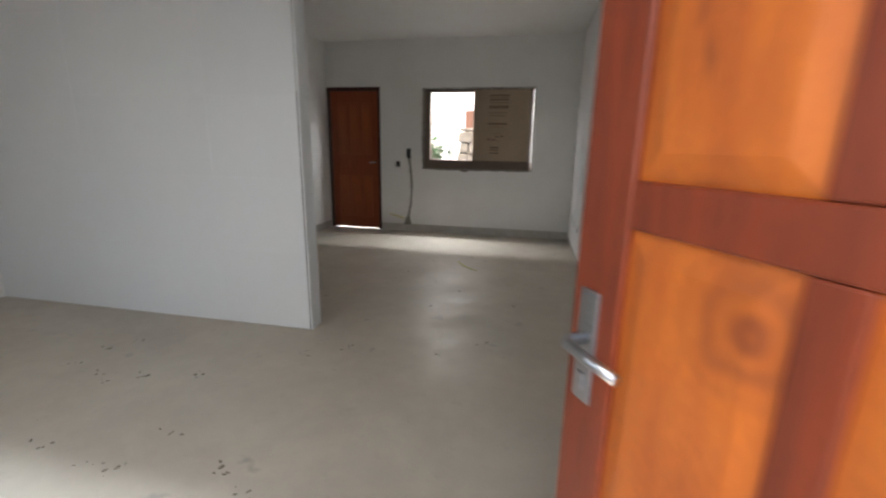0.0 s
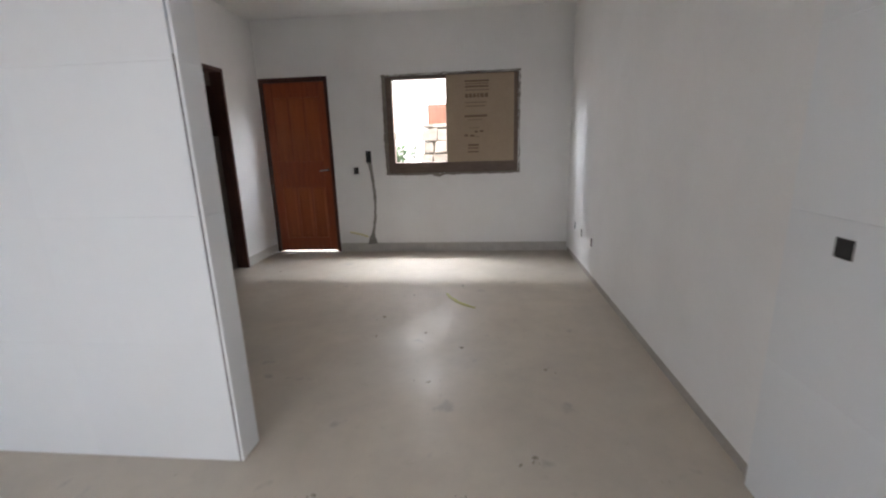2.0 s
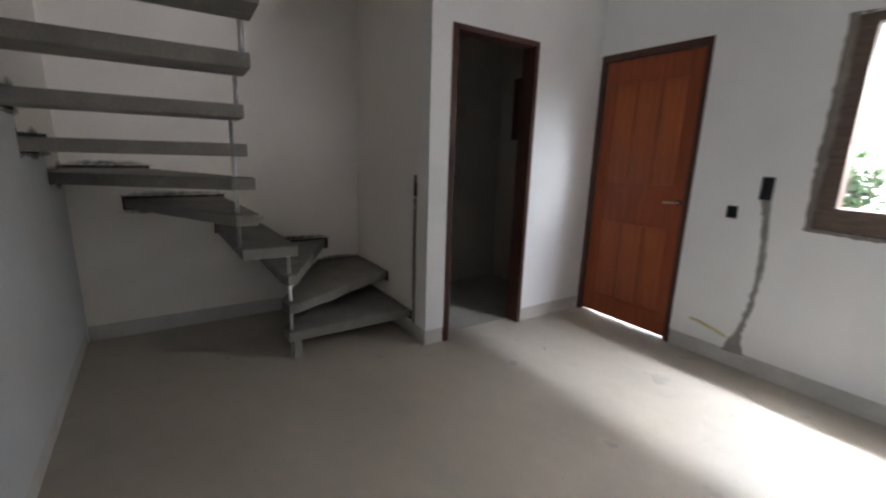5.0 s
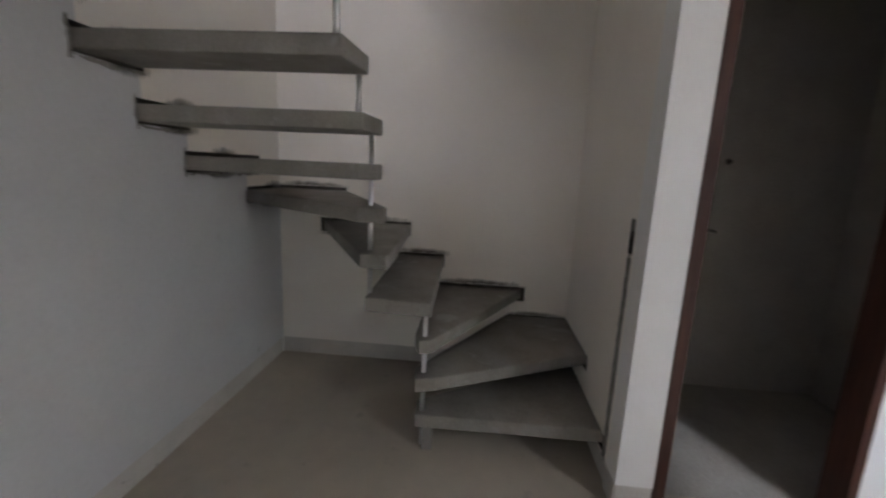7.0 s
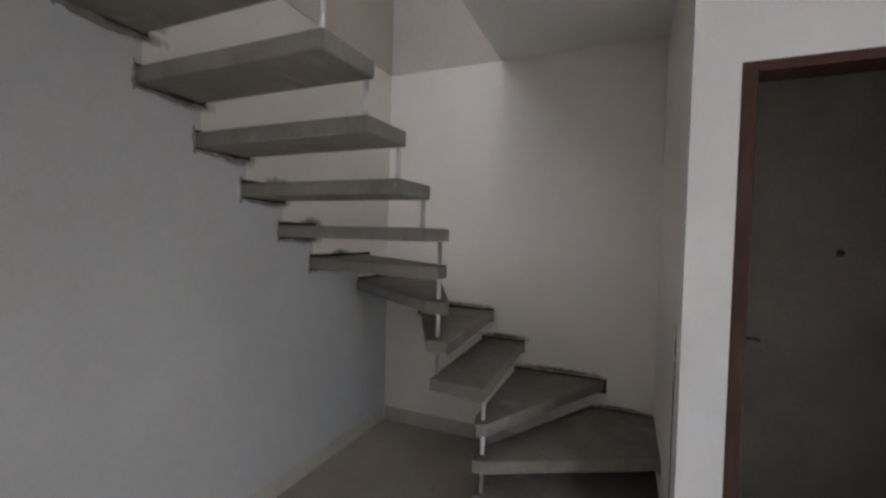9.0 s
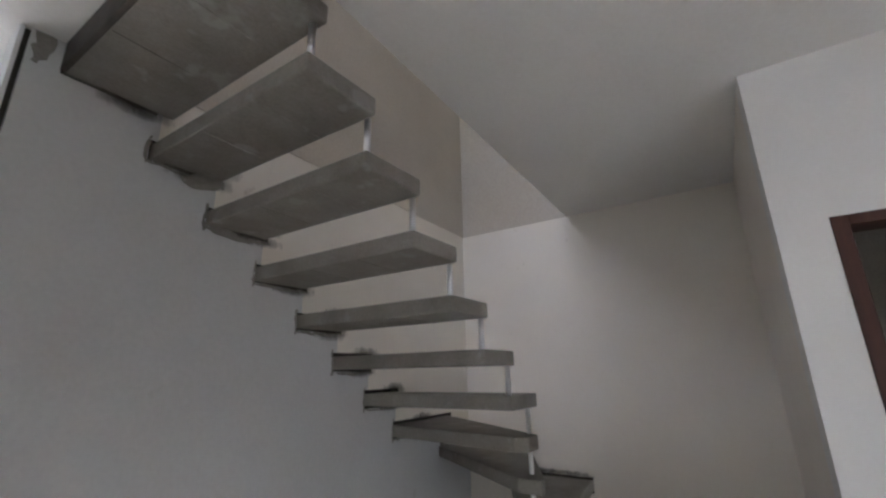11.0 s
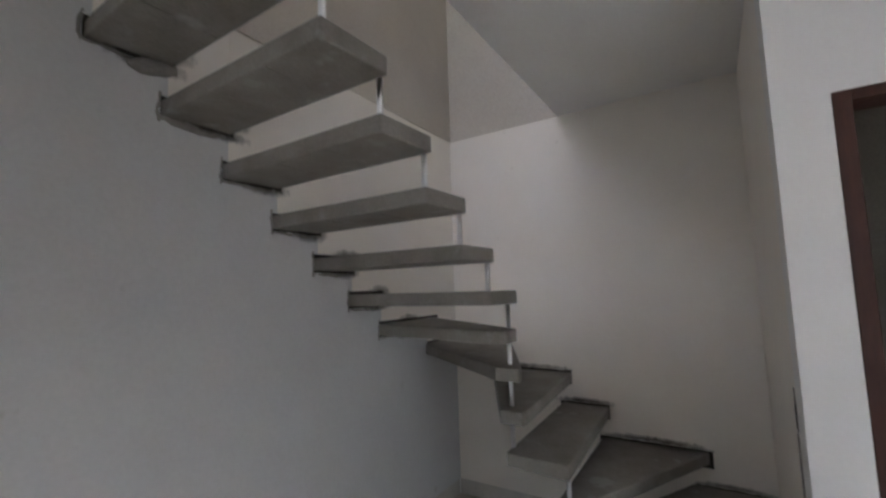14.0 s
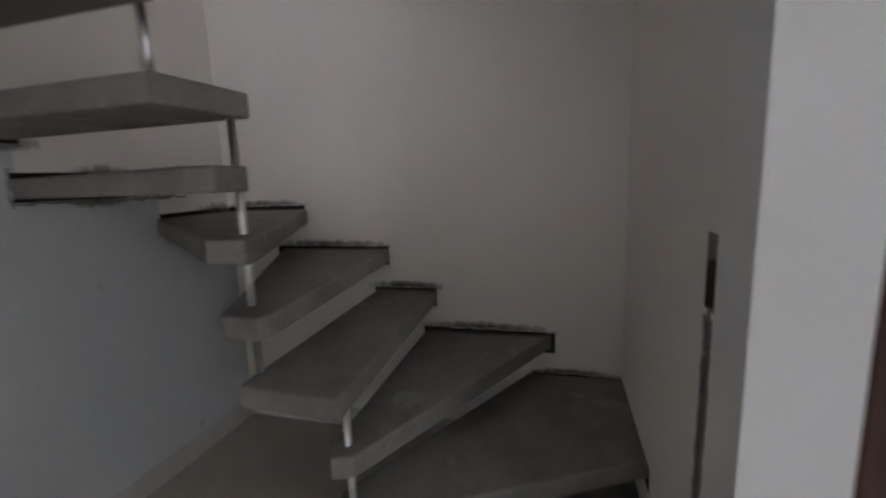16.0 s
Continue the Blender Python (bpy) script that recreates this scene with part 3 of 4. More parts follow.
for n in range(8, 14):
    rods.append(((tread_x(n) - 0.032, -2.70), TREAD_Z[n - 1], TREAD_Z[n] - TREAD_T))
for (x, y), z0, z1 in rods:
    part("rod", tube([(x, y, z0 - 0.004), (x, y, z1 + 0.004)], 0.0115, 20), M_STEEL, staircase, "thin bright steel rod", smooth=True)
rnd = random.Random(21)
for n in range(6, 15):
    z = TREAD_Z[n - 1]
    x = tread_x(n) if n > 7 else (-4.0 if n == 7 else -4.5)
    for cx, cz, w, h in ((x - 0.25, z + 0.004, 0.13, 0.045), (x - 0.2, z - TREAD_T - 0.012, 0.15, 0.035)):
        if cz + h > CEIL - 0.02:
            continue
        smear = part("root_smudge", box(-1, 1, -0.0005, 0.0005, -1, 1), M_SMUDGE, partition)
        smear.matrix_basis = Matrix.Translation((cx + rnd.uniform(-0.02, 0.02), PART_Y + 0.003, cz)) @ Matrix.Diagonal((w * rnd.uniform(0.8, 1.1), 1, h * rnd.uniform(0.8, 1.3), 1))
# Soft darker bands along the winder treads on the west wall.
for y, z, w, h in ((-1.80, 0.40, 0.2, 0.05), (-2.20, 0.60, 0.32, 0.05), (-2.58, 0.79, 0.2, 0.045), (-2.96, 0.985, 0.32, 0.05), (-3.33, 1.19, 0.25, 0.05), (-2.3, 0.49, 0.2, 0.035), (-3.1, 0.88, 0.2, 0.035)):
    smear = part("root_smudge", box(-1, 1, -0.0005, 0.0005, -1, 1), M_SMUDGE, wall_west)
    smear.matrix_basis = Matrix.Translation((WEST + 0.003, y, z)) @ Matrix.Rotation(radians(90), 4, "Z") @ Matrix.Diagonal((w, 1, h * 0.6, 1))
# Added strip: paints the shaded gap between top tread and ceiling near black.
part("edge_gap_strip", box(-2.166, -2.148, PART_Y + 0.004, -2.664, TREAD_Z[13] - TREAD_T - 0.004, CEIL + 0.01, 0.003), M_GAP, staircase, "near-black strip standing in for the shaded gap at the landing")
part("support_leg", box(-3.975, -3.925, -2.435, -2.385, 0.0, TREAD_Z[0] - TREAD_T + 0.002, 0.004), M_TREAD, staircase, "short rough concrete stub")


# ---------------------------------------------------------------- doors
def raised_panel(w, h, flat=0.006, rise=0.015, edge=0.04):
    bm = bmesh.new()
    for s in (-1, 1):
        o = [bm.verts.new((x, s * flat, z)) for x, z in ((0, 0), (w, 0), (w, h), (0, h))]
        i = [bm.verts.new((x, s * rise, z)) for x, z in ((edge, edge), (w - edge, edge), (w - edge, h - edge), (edge, h - edge))]
        for k in range(4):
            bm.faces.new((o[k], o[(k + 1) % 4], i[(k + 1) % 4], i[k]))
        bm.faces.new(i)
    bm.verts.ensure_lookup_table()
    for k in range(4):
        bm.faces.new((bm.verts[k], bm.verts[(k + 1) % 4], bm.verts[8 + (k + 1) % 4], bm.verts[8 + k]))
    return bm


def door_leaf(name, label, m, w, h, thick, stile, rails, columns, wood, panel_wood, mullion=0.05, shares=()):
    """A framed door from its hinge edge along x. rails: (z0, z1) pairs from the bottom up; columns: panels in each field, from the bottom up; shares: their parts of the field's width, from the hinge."""
    leaf = thing(name, label, "door", "", "structure", m)
    t = thick / 2
    for x0, x1 in ((0, stile), (w - stile, w)):
        part("stile", box(x0, x1, -t, t, 0, h, 0.004), wood, leaf)
    for z0, z1 in rails:
        part("rail", box(stile, w - stile, -t + 0.002, t - 0.002, z0, z1, 0.004), wood, leaf)
    for (a0, a1), (b0, b1), k in zip(rails, rails[1:], columns):
        field = w - 2 * stile
        free = field - (k - 1) * mullion
        x = stile
        for i in range(k):
            pw = free * (shares[i] if shares else 1 / k)
            p = part("panel", raised_panel(pw + 0.012, b0 - a1 + 0.012), panel_wood, leaf, "lighter raised wooden panel")
            p.location = (x - 0.006, 0, a1 - 0.006)
            if i:
                part("mullion", box(x - mullion, x, -t + 0.003, t - 0.003, a1, b0, 0.004), wood, leaf)
            x += pw + mullion
    return leaf


def lever(leaf, x, z, side, t, inner, size=1.0):
    """Lever handle on a long plate, on one face of a leaf. inner: the way the lever points along x."""
    if size < 0.8:
        part("handle_rose", tube([(x, side * t, z), (x, side * (t + 0.006), z)], 0.02, 16), M_WOOD_D, leaf, "dark round handle rose")
    else:
        plate = part("handle_plate", box(x - 0.02, x + 0.02, side * t, side * (t + 0.007), z - 0.105, z + 0.075, 0.003), M_CHROME, leaf, "brushed chrome plate")
        part("keyhole", box(x - 0.008, x + 0.008, side * (t + 0.006), side * (t + 0.012), z - 0.085, z - 0.055, 0.003), M_CHROME, plate)
    y = side * (t + 0.045)
    part("handle", tube([(x, side * t, z), (x, y - side * 0.008, z), (x + inner * 0.012 * size, y, z), (x + inner * 0.06 * size, y, z - 0.002), (x + inner * 0.118 * size, y - side * 0.006, z - 0.006)], 0.0095 * size, 12), M_CHROME, leaf, "chrome lever handle", smooth=True)


# back door, shut
frame_1 = thing("door_frame", "dark reddish-brown wooden frame round the back door", "door frame", "", "structure")
part("jamb", box(-3.667, -3.632, -0.004, 0.15, 0, 2.12, 0.003), M_WOOD_D, frame_1)
part("jamb", box(-2.865, -2.825, -0.004, 0.15, 0, 2.12, 0.003), M_WOOD_D, frame_1)
part("head", box(-3.632, -2.865, -0.004, 0.15, 2.07, 2.12, 0.003), M_WOOD_D, frame_1)
door_1 = door_leaf("door_1", "shut reddish-brown varnished wooden panel door", pose(-3.628, 0.045, 0.016), 0.759, 2.053, 0.035, 0.10, [(0, 0.17), (0.81, 1.13), (1.88, 2.053)], (3, 3), M_WOOD_B, M_WOOD_E, 0.022)
lever(door_1, 0.715, 1.02, -1, 0.0175, -1, 0.75)

# bathroom doorway: frame with no leaf
frame_2 = thing("door_frame", "dark brown unfinished wooden frame of the bathroom doorway", "door frame", "", "structure")
part("jamb", box(-3.803, BATH_X + 0.004, -1.458, -1.411, 0, 2.12, 0.003), M_WOOD_D, frame_2)
part("jamb", box(-3.803, BATH_X + 0.004, -0.737, -0.702, 0, 2.12, 0.003), M_WOOD_D, frame_2)
part("head", box(-3.803, BATH_X + 0.004, -1.411, -0.737, 2.085, 2.12, 0.003), M_WOOD_D, frame_2)
# Flat plate; the recess's darkness is put into its near-black colour.
part("strike_plate", box(-3.76, -3.70, -1.411, -1.4085, 1.06, 1.24, 0.001), M_NEAR_BLACK, frame_2, "near-black plate standing in for the strike recess")
part("strike_pin", tube([(-3.71, -1.412, 1.163), (-3.71, -1.375, 1.163), (-3.712, -1.362, 1.158)], 0.006, 8), M_NEAR_BLACK, frame_2, "small metal latch pin")

# entrance door, swung into the kitchen
HINGE, FREE = Vector((-0.081, -6.279)), Vector((-0.481, -5.586))
turn = math.degrees(math.atan2(FREE.y - HINGE.y, FREE.x - HINGE.x))
door_2 = door_leaf("door_2", "half-open entrance door in orange and red-brown varnished wood", pose(HINGE.x, HINGE.y, 0.02, 0, 0, turn), 0.80, 2.08, 0.036, 0.097, [(0, 0.2), (1.175, 1.238), (1.93, 2.08)], (3, 3), M_WOOD, M_WOOD_P, 0.05, (0.296, 0.293, 0.411))
lever(door_2, 0.755, 1.0, 1, 0.018, -1, 0.9)
frame_3 = thing("door_frame", "dark brown wooden frame of the entrance", "door frame", "", "structure")
part("jamb", box(-0.085, -0.05, SOUTH - 0.15, SOUTH + 0.004, 0, 2.13, 0.003), M_WOOD_D, frame_3)
part("jamb", box(-0.92, -0.885, SOUTH - 0.15, SOUTH + 0.004, 0, 2.13, 0.003), M_WOOD_D, frame_3)
part("head", box(-0.885, -0.085, SOUTH - 0.15, SOUTH + 0.004, 2.1, 2.13, 0.003), M_WOOD_D, frame_3)


# ---------------------------------------------------------------- window
window_1 = thing("window_1", "brown framed sliding window, one half open, one covered with cardboard", "window", "", "structure")
part("window_frame", box(-2.135, -2.055, 0.012, 0.10, 1.10, 2.08, 0.003), M_WIN, window_1)
part("window_frame", box(-0.645, -0.599, 0.012, 0.10, 1.10, 2.08, 0.003), M_WIN, window_1)
part("window_frame", box(-2.055, -0.645, 0.012, 0.10, 2.042, 2.08, 0.003), M_WIN, window_1)
part("window_sill", box(-2.135, -0.599, 0.004, 0.145, 0.975, 1.10, 0.003), M_WIN, window_1, "rough brown sill board")
part("sash", box(-1.432, -1.40, 0.03, 0.07, 1.10, 2.042, 0.003), M_WIN, window_1)
sheet = tagged(part("cardboard_sheet", box(-1.425, -0.645, 0.004, 0.010, 1.094, 2.072, 0.001), M_CARD), "brown cardboard sheet with faded print taped over the window", "cardboard")
for x0, x1, z0, z1, ink in (
    (-1.21, -0.93, 1.985, 2.005, M_INK), (-1.20, -0.93, 1.955, 1.975, M_INKL), (-1.205, -0.935, 1.925, 1.945, M_INK), (-1.20, -0.93, 1.89, 1.905, M_INKL),
    (-1.205, -1.17, 1.815, 1.86, M_INK), (-1.16, -1.125, 1.815, 1.86, M_INK), (-1.115, -1.08, 1.815, 1.86, M_INK), (-1.07, -1.04, 1.815, 1.86, M_INK), (-1.03, -0.99, 1.815, 1.86, M_INK), (-0.98, -0.94, 1.815, 1.86, M_INK),
    (-1.21, -0.96, 1.755, 1.768, M_INKL), (-1.20, -0.97, 1.715, 1.73, M_INKL), (-1.215, -0.95, 1.60, 1.625, M_INK), (-1.18, -1.0, 1.565, 1.575, M_INKL),
    (-1.16, -1.04, 1.475, 1.485, M_INKL), (-1.10, -1.06, 1.425, 1.447, M_INK), (-1.04, -0.995, 1.43, 1.452, M_INK), (-1.22, -1.175, 1.385, 1.41, M_INK), (-1.15, -1.10, 1.38, 1.405, M_INK), (-1.08, -1.05, 1.37, 1.385, M_INKL),
    (-1.18, -1.05, 1.275, 1.297, M_INK), (-1.18, -1.05, 1.238, 1.262, M_INKL), (-1.18, -1.05, 1.20, 1.215, M_INK),
):
    part("print", box(x0, x1, 0.0028, 0.0045, z0, z1), ink, sheet)

window_2 = thing("window_2", "small dark brown shuttered bathroom window", "window", "", "structure")
part("window_frame", box(-4.68, -4.08, -0.004, 0.06, 1.48, 2.07, 0.004), M_WOOD_D, window_2)


# ---------------------------------------------------------------- wall tiles
tile_rows = [(0.003, 0.5427), (0.5433, 1.0637), (1.0643, 1.6007), (1.6013, 2.1387), (2.1393, 2.6747), (2.6753, 2.747)]
# Mortar bed coloured near black so the groove by the end tiles looks shadowed.
tagged(part("tile_bed", box(PART_END, PART_END + 0.014, -3.676, -3.577, 0.0, 2.748), M_GAP), "tile mortar on the partition's end, near black for its shadow gap", "mortar", "", "structure")


def tiles(parent, name_axis, start, stop, step, plane, thick, far):
    """Rows of flat wall tiles with open joints. name_axis x: a face that looks along y; y: a face that looks along x."""
    a = start
    while a < stop - 0.01:
        b = min(a + step, stop)
        for z0, z1 in tile_rows:
            if name_axis == "x":
                part("tile", box(a + 0.0003, b - 0.0003, plane, plane + thick, z0, z1, 0.0005), M_TILE, parent)
            else:
                part("tile", box(plane, plane + thick, a + 0.0003, b - 0.0003, z0, z1, 0.0005), M_TILE, parent)
        a = b


def plain(ob):
    """Makes a piece of wall a mere part of its house."""
    for key in ("category", "kind", "label"):
        if key in ob:
            del ob[key]
    return ob


def stone(rnd, x0, x1, y0, y1, z0, z1):
    bm = box(x0, x1, y0, y1, z0, z1)
    for v in bm.verts:
        v.co += Vector((rnd.uniform(-0.02, 0.02), rnd.uniform(-0.03, 0.02), rnd.uniform(-0.015, 0.015)))
    bmesh.ops.bevel(bm, geom=bm.edges[:], offset=0.018, segments=1, affect="EDGES")
    return bm


def bush(name, label, x, y, height, spread, leaves, seed, size):
    """Bent stems from one root and single folded leaves along them."""
    rnd = random.Random(seed)
    plant = thing(name, label, "plant", "", "", pose(x, y, -0.125))
    lb = bmesh.new()
    for k in range(9):
        a = rnd.uniform(0, 2 * math.pi)
        tip = Vector((math.cos(a) * spread * rnd.uniform(0.4, 1), math.sin(a) * spread * rnd.uniform(0.3, 0.8), height * rnd.uniform(0.6, 1)))
        mid = Vector((tip.x * 0.35, tip.y * 0.35, tip.z * 0.6))
        pts = [mid * (2 * f * (1 - f)) + tip * f * f for f in (0, 0.25, 0.5, 0.75, 1.0)]
        part("stem", tube(pts, 0.008, 6), M_STEM, plant)
        for i in range(leaves):
            f = rnd.uniform(0.3, 1.0)
            p = mid * (2 * f * (1 - f)) + tip * f * f
            d = Vector((rnd.uniform(-1, 1), rnd.uniform(-1, 1), rnd.uniform(-0.4, 0.8))).normalized()
            w = d.orthogonal().normalized()
            n = d.cross(w)
            ln = size * rnd.uniform(0.6, 1.2)
            q = [p, p + d * ln * 0.5 + w * ln * 0.2 + n * ln * 0.06, p + d * ln - n * ln * 0.1, p + d * ln * 0.5 - w * ln * 0.2 + n * ln * 0.06]
            v = [lb.verts.new(c) for c in q]
            lb.faces.new((v[0], v[1], v[2]))
            lb.faces.new((v[0], v[2], v[3]))
    part("crown", lb, M_LEAF, plant, "small green leaves")
    return plant


def outside():
    tagged(part("ground", box(-300, 300, -300, 300, -0.5, -0.125), M_GROUND), "grey courtyard paving", "ground", "", "structure")
    house = thing("neighbour_house", "white rendered two-storey house across the courtyard", "house")
    plain(wall("house_wall", (-6.5, 3.2, -0.125), (1, 0, 0), (0, -1, 0), 9.0, 6.1, 0.2, [(-2.045 + 6.5, -0.9 + 6.5, 0.95, 2.175, 0.06, 0)], (M_FACADE,), "")).parent = house
    sh = part("shutter", box(-2.04, -0.905, 3.205, 3.25, 0.83, 2.045, 0.004), M_SHUTTER, house, "orange-brown wooden shutter")
    for k in range(4):
        part("shutter_board", box(-2.02 + k * 0.28, -1.76 + k * 0.28, 3.196, 3.207, 0.9, 2.0, 0.004), M_SHUTTER, sh)
    part("house_roof", box(-6.7, 2.7, 3.0, 9.0, 5.98, 6.12), M_FACADE, house)
    tagged(part("meter_box", box(-2.86, -2.70, 3.12, 3.2, 1.74, 2.03, 0.01), M_CEMENT), "grey electricity meter box on the white house wall", "meter box")
    rnd = random.Random(5)
    pile = thing("stone_planter", "rough brown stone wall under the wooden shutter", "stone wall")
    z = -0.125
    while z < 1.62:
        hgt = rnd.uniform(0.13, 0.22)
        x = -2.10 + rnd.uniform(-0.04, 0.04)
        while x < -0.85:
            w = rnd.uniform(0.18, 0.34)
            part("stone", stone(rnd, x, x + w, 2.86, 3.19, z, min(z + hgt, 1.68)), M_STONE, pile)
            x += w + 0.008
        z += hgt + 0.006
    bush("bush", "leafy green bush in the sunny courtyard", -2.66, 2.55, 1.85, 0.42, 90, 3, 0.12)
    bush("bush", "low leafy green bush in the sunny courtyard", -2.30, 2.35, 1.5, 0.40, 80, 4, 0.11)
    # Out of view: added to block low sky from kitchen window and entrance.
    house2 = thing("sky_blocking_wall", "plain grey wall, unseen, limiting the kitchen's sky light", "house")
    plain(wall("house_wall", (2.5, SOUTH - 3.5, -0.125), (-1, 0, 0), (0, 1, 0), 9.5, 6.6, 0.2, (), (M_CEMENT,), "")).parent = house2


# ---------------------------------------------------------------- mortar, wiring and clutter
N_WALL = ((0, 0, 0), (1, 0, 0), (0, -1, 0))
part("mortar_smear", ragged([(-2.375, 1.11), (-2.345, 0.85), (-2.338, 0.68), (-2.35, 0.45), (-2.385, 0.25), (-2.405, 0.16), (-2.40, 0.10)], [0.045, 0.03, 0.034, 0.03, 0.036, 0.09, 0.13], *N_WALL, seed=2), M_CEMENT, wall_north, "grey mortar over a buried conduit")
for pts, ws, sd in (
    ([(-2.155, 0.96), (-2.157, 1.3), (-2.152, 1.6), (-2.156, 2.10)], [0.035, 0.045, 0.05, 0.04], 11),
    ([(-2.16, 2.092), (-1.5, 2.096), (-0.57, 2.094)], [0.010, 0.014, 0.010], 12),
    ([(-0.582, 2.10), (-0.584, 1.5), (-0.58, 0.96)], [0.012, 0.015, 0.014], 13),
    ([(-2.16, 0.963), (-1.5, 0.96), (-0.57, 0.964)], [0.02, 0.024, 0.02], 14),
):
    part("mortar_smear", ragged(pts, ws, *N_WALL, jitter=0.006, seed=sd, step=0.03), M_MORTAR, wall_north, "rough brown mortar round the window")
part("mortar_smear", ragged([(-1.60, 0.955), (-1.53, 0.945), (-1.48, 0.955)], [0.02, 0.035, 0.015], *N_WALL, seed=15), M_MORTAR, wall_north)
S_WALL = ((0, NOOK_Y, 0), (1, 0, 0), (0, -1, 0))
part("mortar_smear", ragged([(-3.856, STRIP), (-3.858, 0.5), (-3.857, 1.02)], [0.012, 0.016, 0.012], *S_WALL, proud=0.002, jitter=0.004, seed=21), M_CEMENT, bath_south)
part("mortar_smear", ragged([(-3.827, STRIP), (-3.826, 0.5), (-3.827, 1.02)], [0.01, 0.014, 0.01], *S_WALL, proud=0.002, jitter=0.004, seed=22), M_CEMENT, bath_south)
W_WALL = ((WEST, 0, 0), (0, 1, 0), (1, 0, 0))
for k, (a0, a1, c, d) in enumerate(west_slots):
    part("mortar_smear", ragged([(a0 - 0.01, d + 0.004), ((a0 + a1) / 2, d + 0.006), (a1 + 0.012, d + 0.003)], [0.006, 0.009, 0.005], *W_WALL, jitter=0.003, seed=30 + k), M_STRIP, wall_west)
P_WALL = ((0, PART_Y, 0), (1, 0, 0), (0, 1, 0))
for k, (a0, a1, c, d, _, _) in enumerate(part_slots[:7]):
    x0, x1 = a0 + WEST, a1 + WEST
    part("mortar_smear", ragged([(x0 - 0.005, c - 0.006), ((x0 + x1) / 2, c - 0.012), (x1 + 0.008, c - 0.004)], [0.008, 0.014, 0.009] if k != 5 else [0.02, 0.035, 0.02], *P_WALL, jitter=0.006, seed=40 + k, step=0.024), M_CEMENT, partition)
    part("mortar_smear", ragged([(x1 + 0.006, c - 0.02), (x1 + 0.008, (c + d) / 2), (x1 + 0.004, d + 0.015)], [0.007, 0.012, 0.007], *P_WALL, jitter=0.006, seed=60 + k, step=0.014), M_CEMENT, partition)

# Dark ragged patch under the ceiling at the partition's end.
part("mortar_smear", ragged([(-2.095, 2.745), (-2.10, 2.70), (-2.092, 2.66), (-2.085, 2.63)], [0.05, 0.055, 0.035, 0.012], *P_WALL, jitter=0.008, seed=81, step=0.015), M_CEMENT, partition, "dark ragged patch at the partition's head")
lump = bmesh.new()
bmesh.ops.create_icosphere(lump, subdivisions=3, radius=1.0)
for v in lump.verts:
    r = 1 + 0.25 * noise.noise(v.co * 2.0)
    v.co = Vector((-2.665 + v.co.x * 0.085 * r, PART_Y + v.co.y * 0.022 * r, 2.425 + v.co.z * 0.035 * r - 0.25 * v.co.x * 0.085))
part("mortar_lump", lump, M_CEMENT, partition, "dark lump of spilt mortar", smooth=True)
tagged(part("conduit_tube", tube([(-2.675, -0.05, 0.262), (-2.62, -0.035, 0.25), (-2.55, -0.02, 0.228), (-2.49, -0.004, 0.205), (-2.455, 0.004, 0.19)], 0.0105, 10), M_TUBE, None, smooth=True), "short yellow corrugated conduit sticking out of the wall", "conduit")
tagged(part("tape_strip", ragged([(-1.335, -1.575), (-1.30, -1.665), (-1.22, -1.79), (-1.14, -1.868), (-1.075, -1.915)], [0.02, 0.028, 0.03, 0.028, 0.02], (0, 0, 0), (1, 0, 0), (0, 0, 1), 0.006, 0.002, 3, up=(0, 1, 0)), M_TAPE), "curled yellow-green plastic strip lying on the floor", "plastic strip")


def wiring_box(y, z, cables, label):
    """A flat box on the east wall's tiles, dark-backed to look like a hole."""
    b = thing("wiring_box", label, "wiring box", "kitchen wiring boxes", "", pose(-0.022, y, z))
    w, hh = (0.042, 0.022) if cables else (0.030, 0.016)
    for s in (-1, 1):
        part("rim", box(-0.004, 0.0, s * w, s * (w - 0.006), -hh - 0.012, hh + 0.012, 0.001), M_BLACK, b)
        part("rim", box(-0.004, 0.0, -w + 0.006, w - 0.006, s * (hh + 0.006), s * (hh + 0.012), 0.001) if s > 0 else box(-0.004, 0.0, -w + 0.006, w - 0.006, -hh - 0.012, -hh - 0.006, 0.001), M_BLACK, b)
    part("back", box(-0.002, 0.0, -w + 0.006, w - 0.006, -hh - 0.006, hh + 0.006), M_NEAR_BLACK if cables else M_BLACK, b)
    for k in range(cables):
        part("cable", tube([(-0.003, -0.03 + k * 0.022, -0.02), (-0.012, -0.02 + k * 0.02, 0.0), (-0.004, -0.01 + k * 0.012, 0.02)], 0.0035, 6), M_TUBE if k == 1 else M_STRIP, b)
    return b


wiring_box(-3.929, 0.985, 0, "flat black wiring box on white tiles, shaped to look recessed")
wiring_box(-4.415, 0.98, 3, "flat dark-backed wiring box with cable ends on white tiles")
outlet = thing("water_outlet", "capped white water pipe stub in white tiles", "pipe stub", "", "", pose(-0.022, -4.778, 0.944))
part("collar", tube([(0, 0, 0), (-0.006, 0, 0)], 0.022, 16), M_TILE, outlet)
part("stub", tube([(-0.004, 0, 0), (-0.02, 0, 0)], 0.012, 12), M_STRIP, outlet)
bath_outlet = thing("shower_outlet", "dark capped pipe stub on the bathroom wall", "pipe stub", "", "", pose(WEST, -0.745, 1.46))
part("collar", tube([(0, 0, 0), (0.008, 0, 0)], 0.02, 14), M_NEAR_BLACK, bath_outlet)
part("stub", tube([(0.006, 0, 0), (0.03, 0, 0)], 0.011, 10), M_NEAR_BLACK, bath_outlet)

# crumbs and flakes of dried earth on the floor
rnd = random.Random(8)
crumbs = bmesh.new()


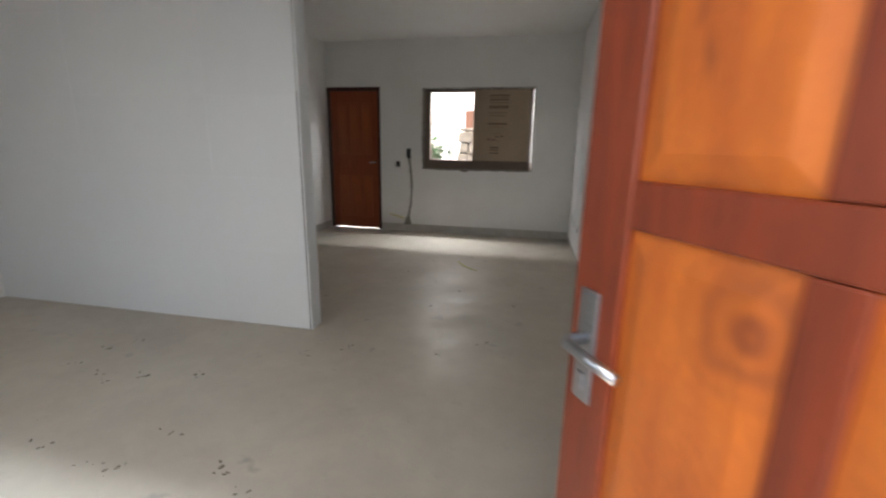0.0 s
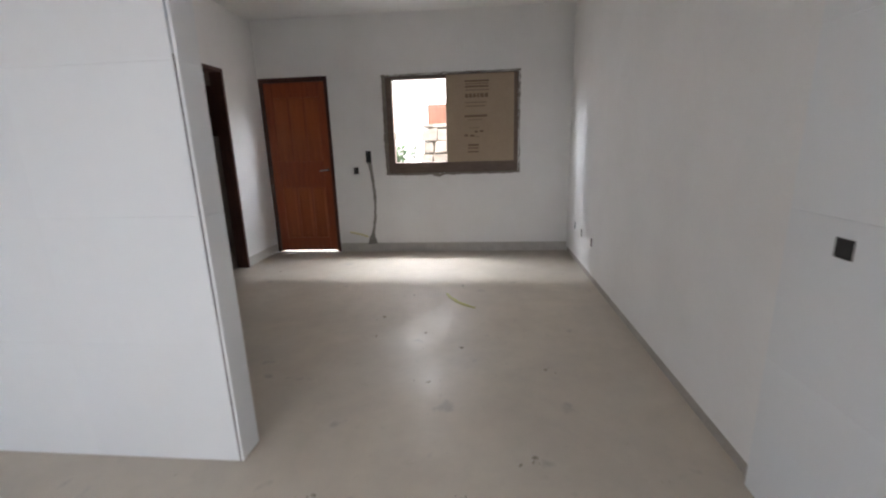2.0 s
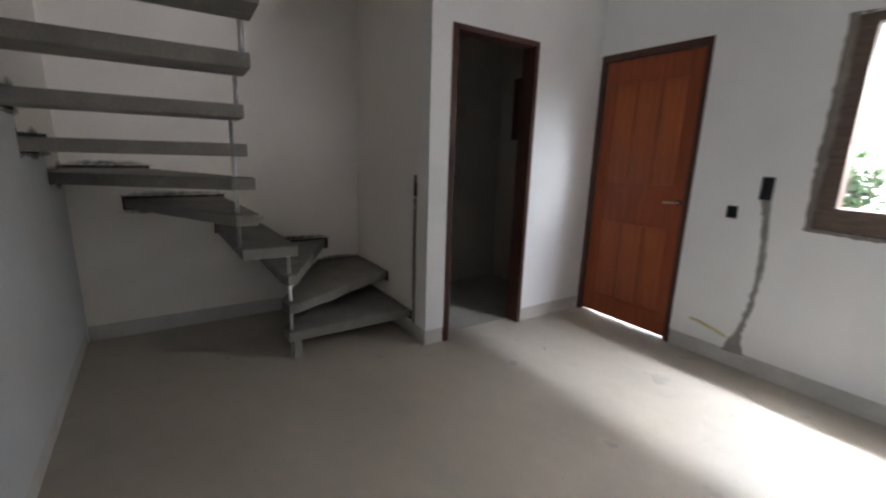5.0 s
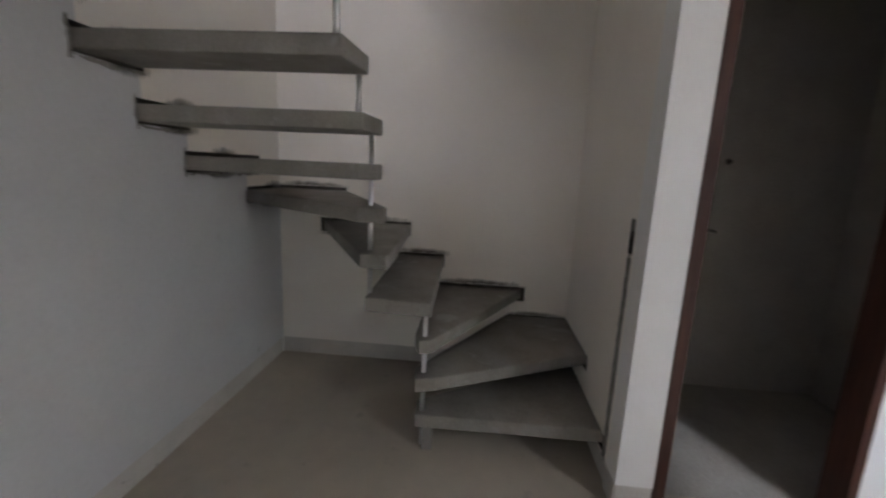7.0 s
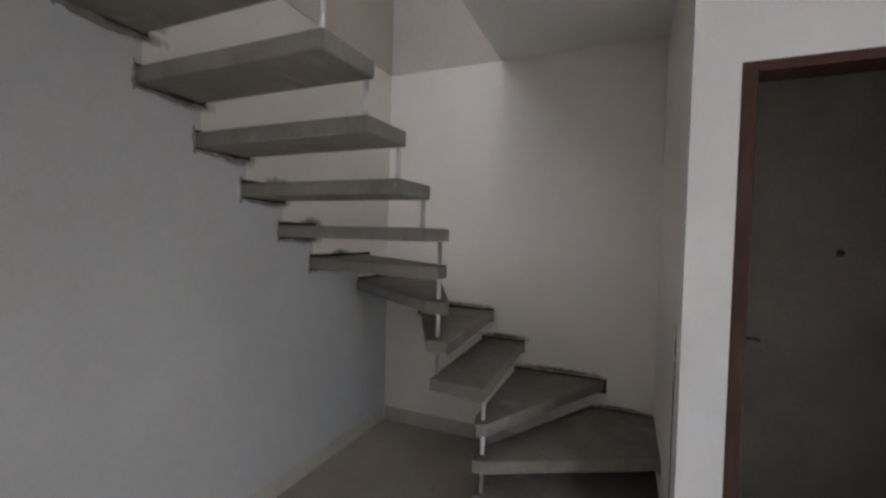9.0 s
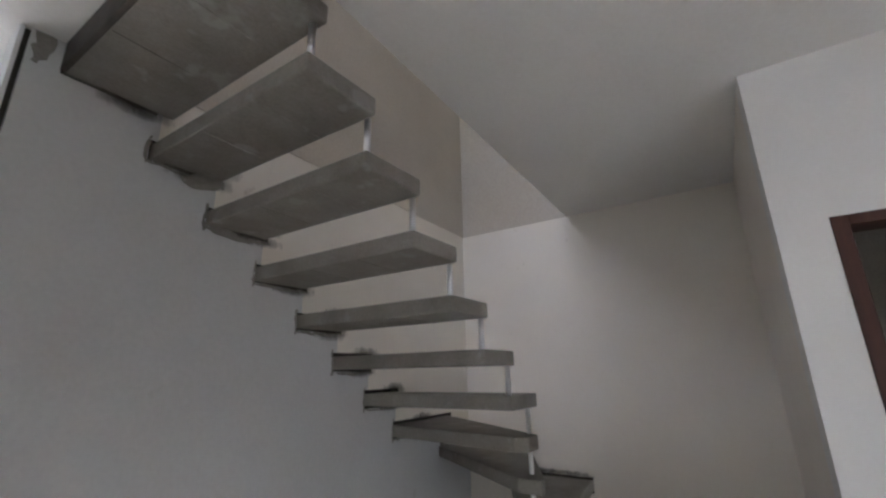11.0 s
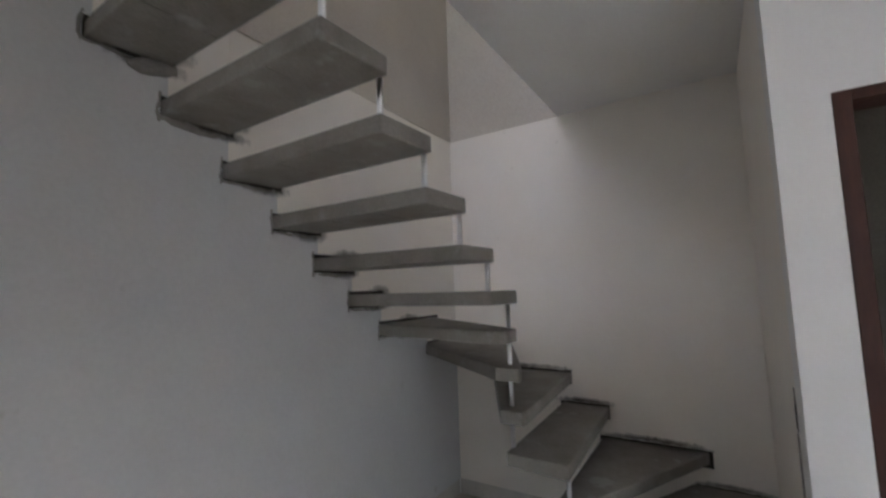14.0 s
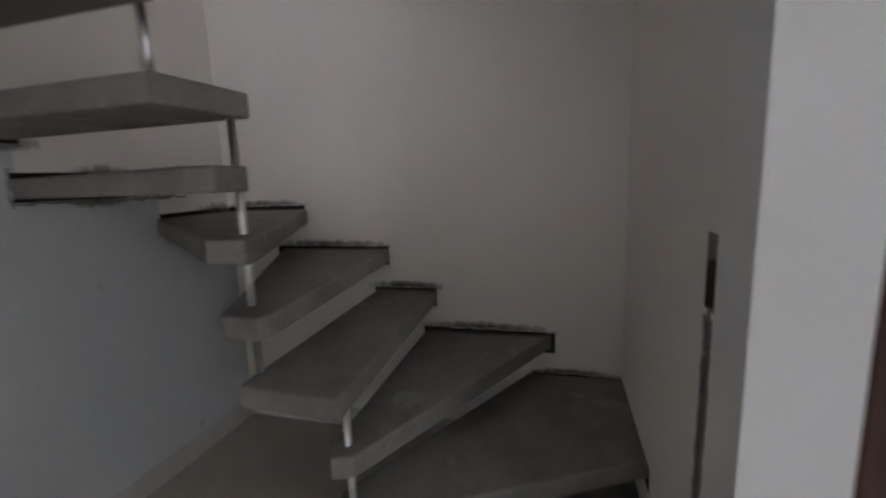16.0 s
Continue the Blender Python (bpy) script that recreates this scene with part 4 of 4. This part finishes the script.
def flake(cx, cy, radius, height):
    """A thin uneven scale of dried mud."""
    k = rnd.randint(6, 9)
    turn_by, squash = rnd.uniform(0, 6.3), rnd.uniform(0.35, 0.8)
    rim = []
    for i in range(k):
        a = 2 * math.pi * i / k
        r = radius * rnd.uniform(0.55, 1.15)
        u, v = r * math.cos(a), r * squash * math.sin(a)
        rim.append(crumbs.verts.new((cx + u * math.cos(turn_by) - v * math.sin(turn_by), cy + u * math.sin(turn_by) + v * math.cos(turn_by), 0.0004)))
    top = crumbs.verts.new((cx, cy, height))
    for i in range(k):
        crumbs.faces.new((rim[i], rim[(i + 1) % k], top))


spots = [(-2.28, -5.1), (-2.14, -5.08), (-1.72, -5.0), (-1.60, -5.09), (-1.50, -5.12), (-2.6, -5.05), (-2.1, -4.85), (-3.06, -4.12), (-3.18, -4.24), (-2.8, -4.58), (-2.67, -4.48), (-2.94, -4.5), (-2.37, -4.39), (-3.17, -4.46), (-1.9, -4.01), (-1.67, -3.88), (-1.09, -3.83), (-0.83, -3.61)]
for sx, sy in spots:
    for k in range(rnd.randint(3, 6)):
        flake(sx + rnd.gauss(0, 0.028), sy + rnd.gauss(0, 0.02), rnd.uniform(0.004, 0.016), rnd.uniform(0.002, 0.006))
for sx, sy in ((-1.76, -2.46), (-1.42, -2.39), (-1.32, -3.03), (-0.65, -2.87), (-1.15, -2.61), (-0.79, -0.5), (-0.22, -0.99), (-1.62, -1.62), (-1.78, -2.11), (-1.2, -1.35), (-3.21, -0.9)):
    flake(sx, sy, rnd.uniform(0.010, 0.019), rnd.uniform(0.004, 0.009))
    for k in range(2):
        flake(sx + rnd.gauss(0, 0.04), sy + rnd.gauss(0, 0.03), rnd.uniform(0.003, 0.008), 0.003)
for k in range(160):
    flake(rnd.uniform(-4.6, -0.1), rnd.uniform(-5.9, -0.15) if k % 3 else rnd.uniform(-0.4, -0.05), rnd.uniform(0.0015, 0.005), 0.002)
tagged(part("dirt", crumbs, M_DIRT), "dark crumbs of earth scattered on the floor", "dirt", "", "stuff")


tagged(part("tile_joint", box(PART_END + 0.0105, PART_END + 0.0155, -3.6885, -3.664, 0.0, 1.62), M_GAP), "dark open joint at the tiled corner", "joint", "", "structure")
tiles(partition, "x", WEST, PART_END + 0.010, 1.07, -3.69, 0.012, 1)
tiles(partition, "y", -3.688, -3.562, 0.6, PART_END + 0.016, 0.012, 1)
tiles(wall_east, "y", SOUTH, -3.70, 1.07, -0.022, 0.022, 1)
outside()
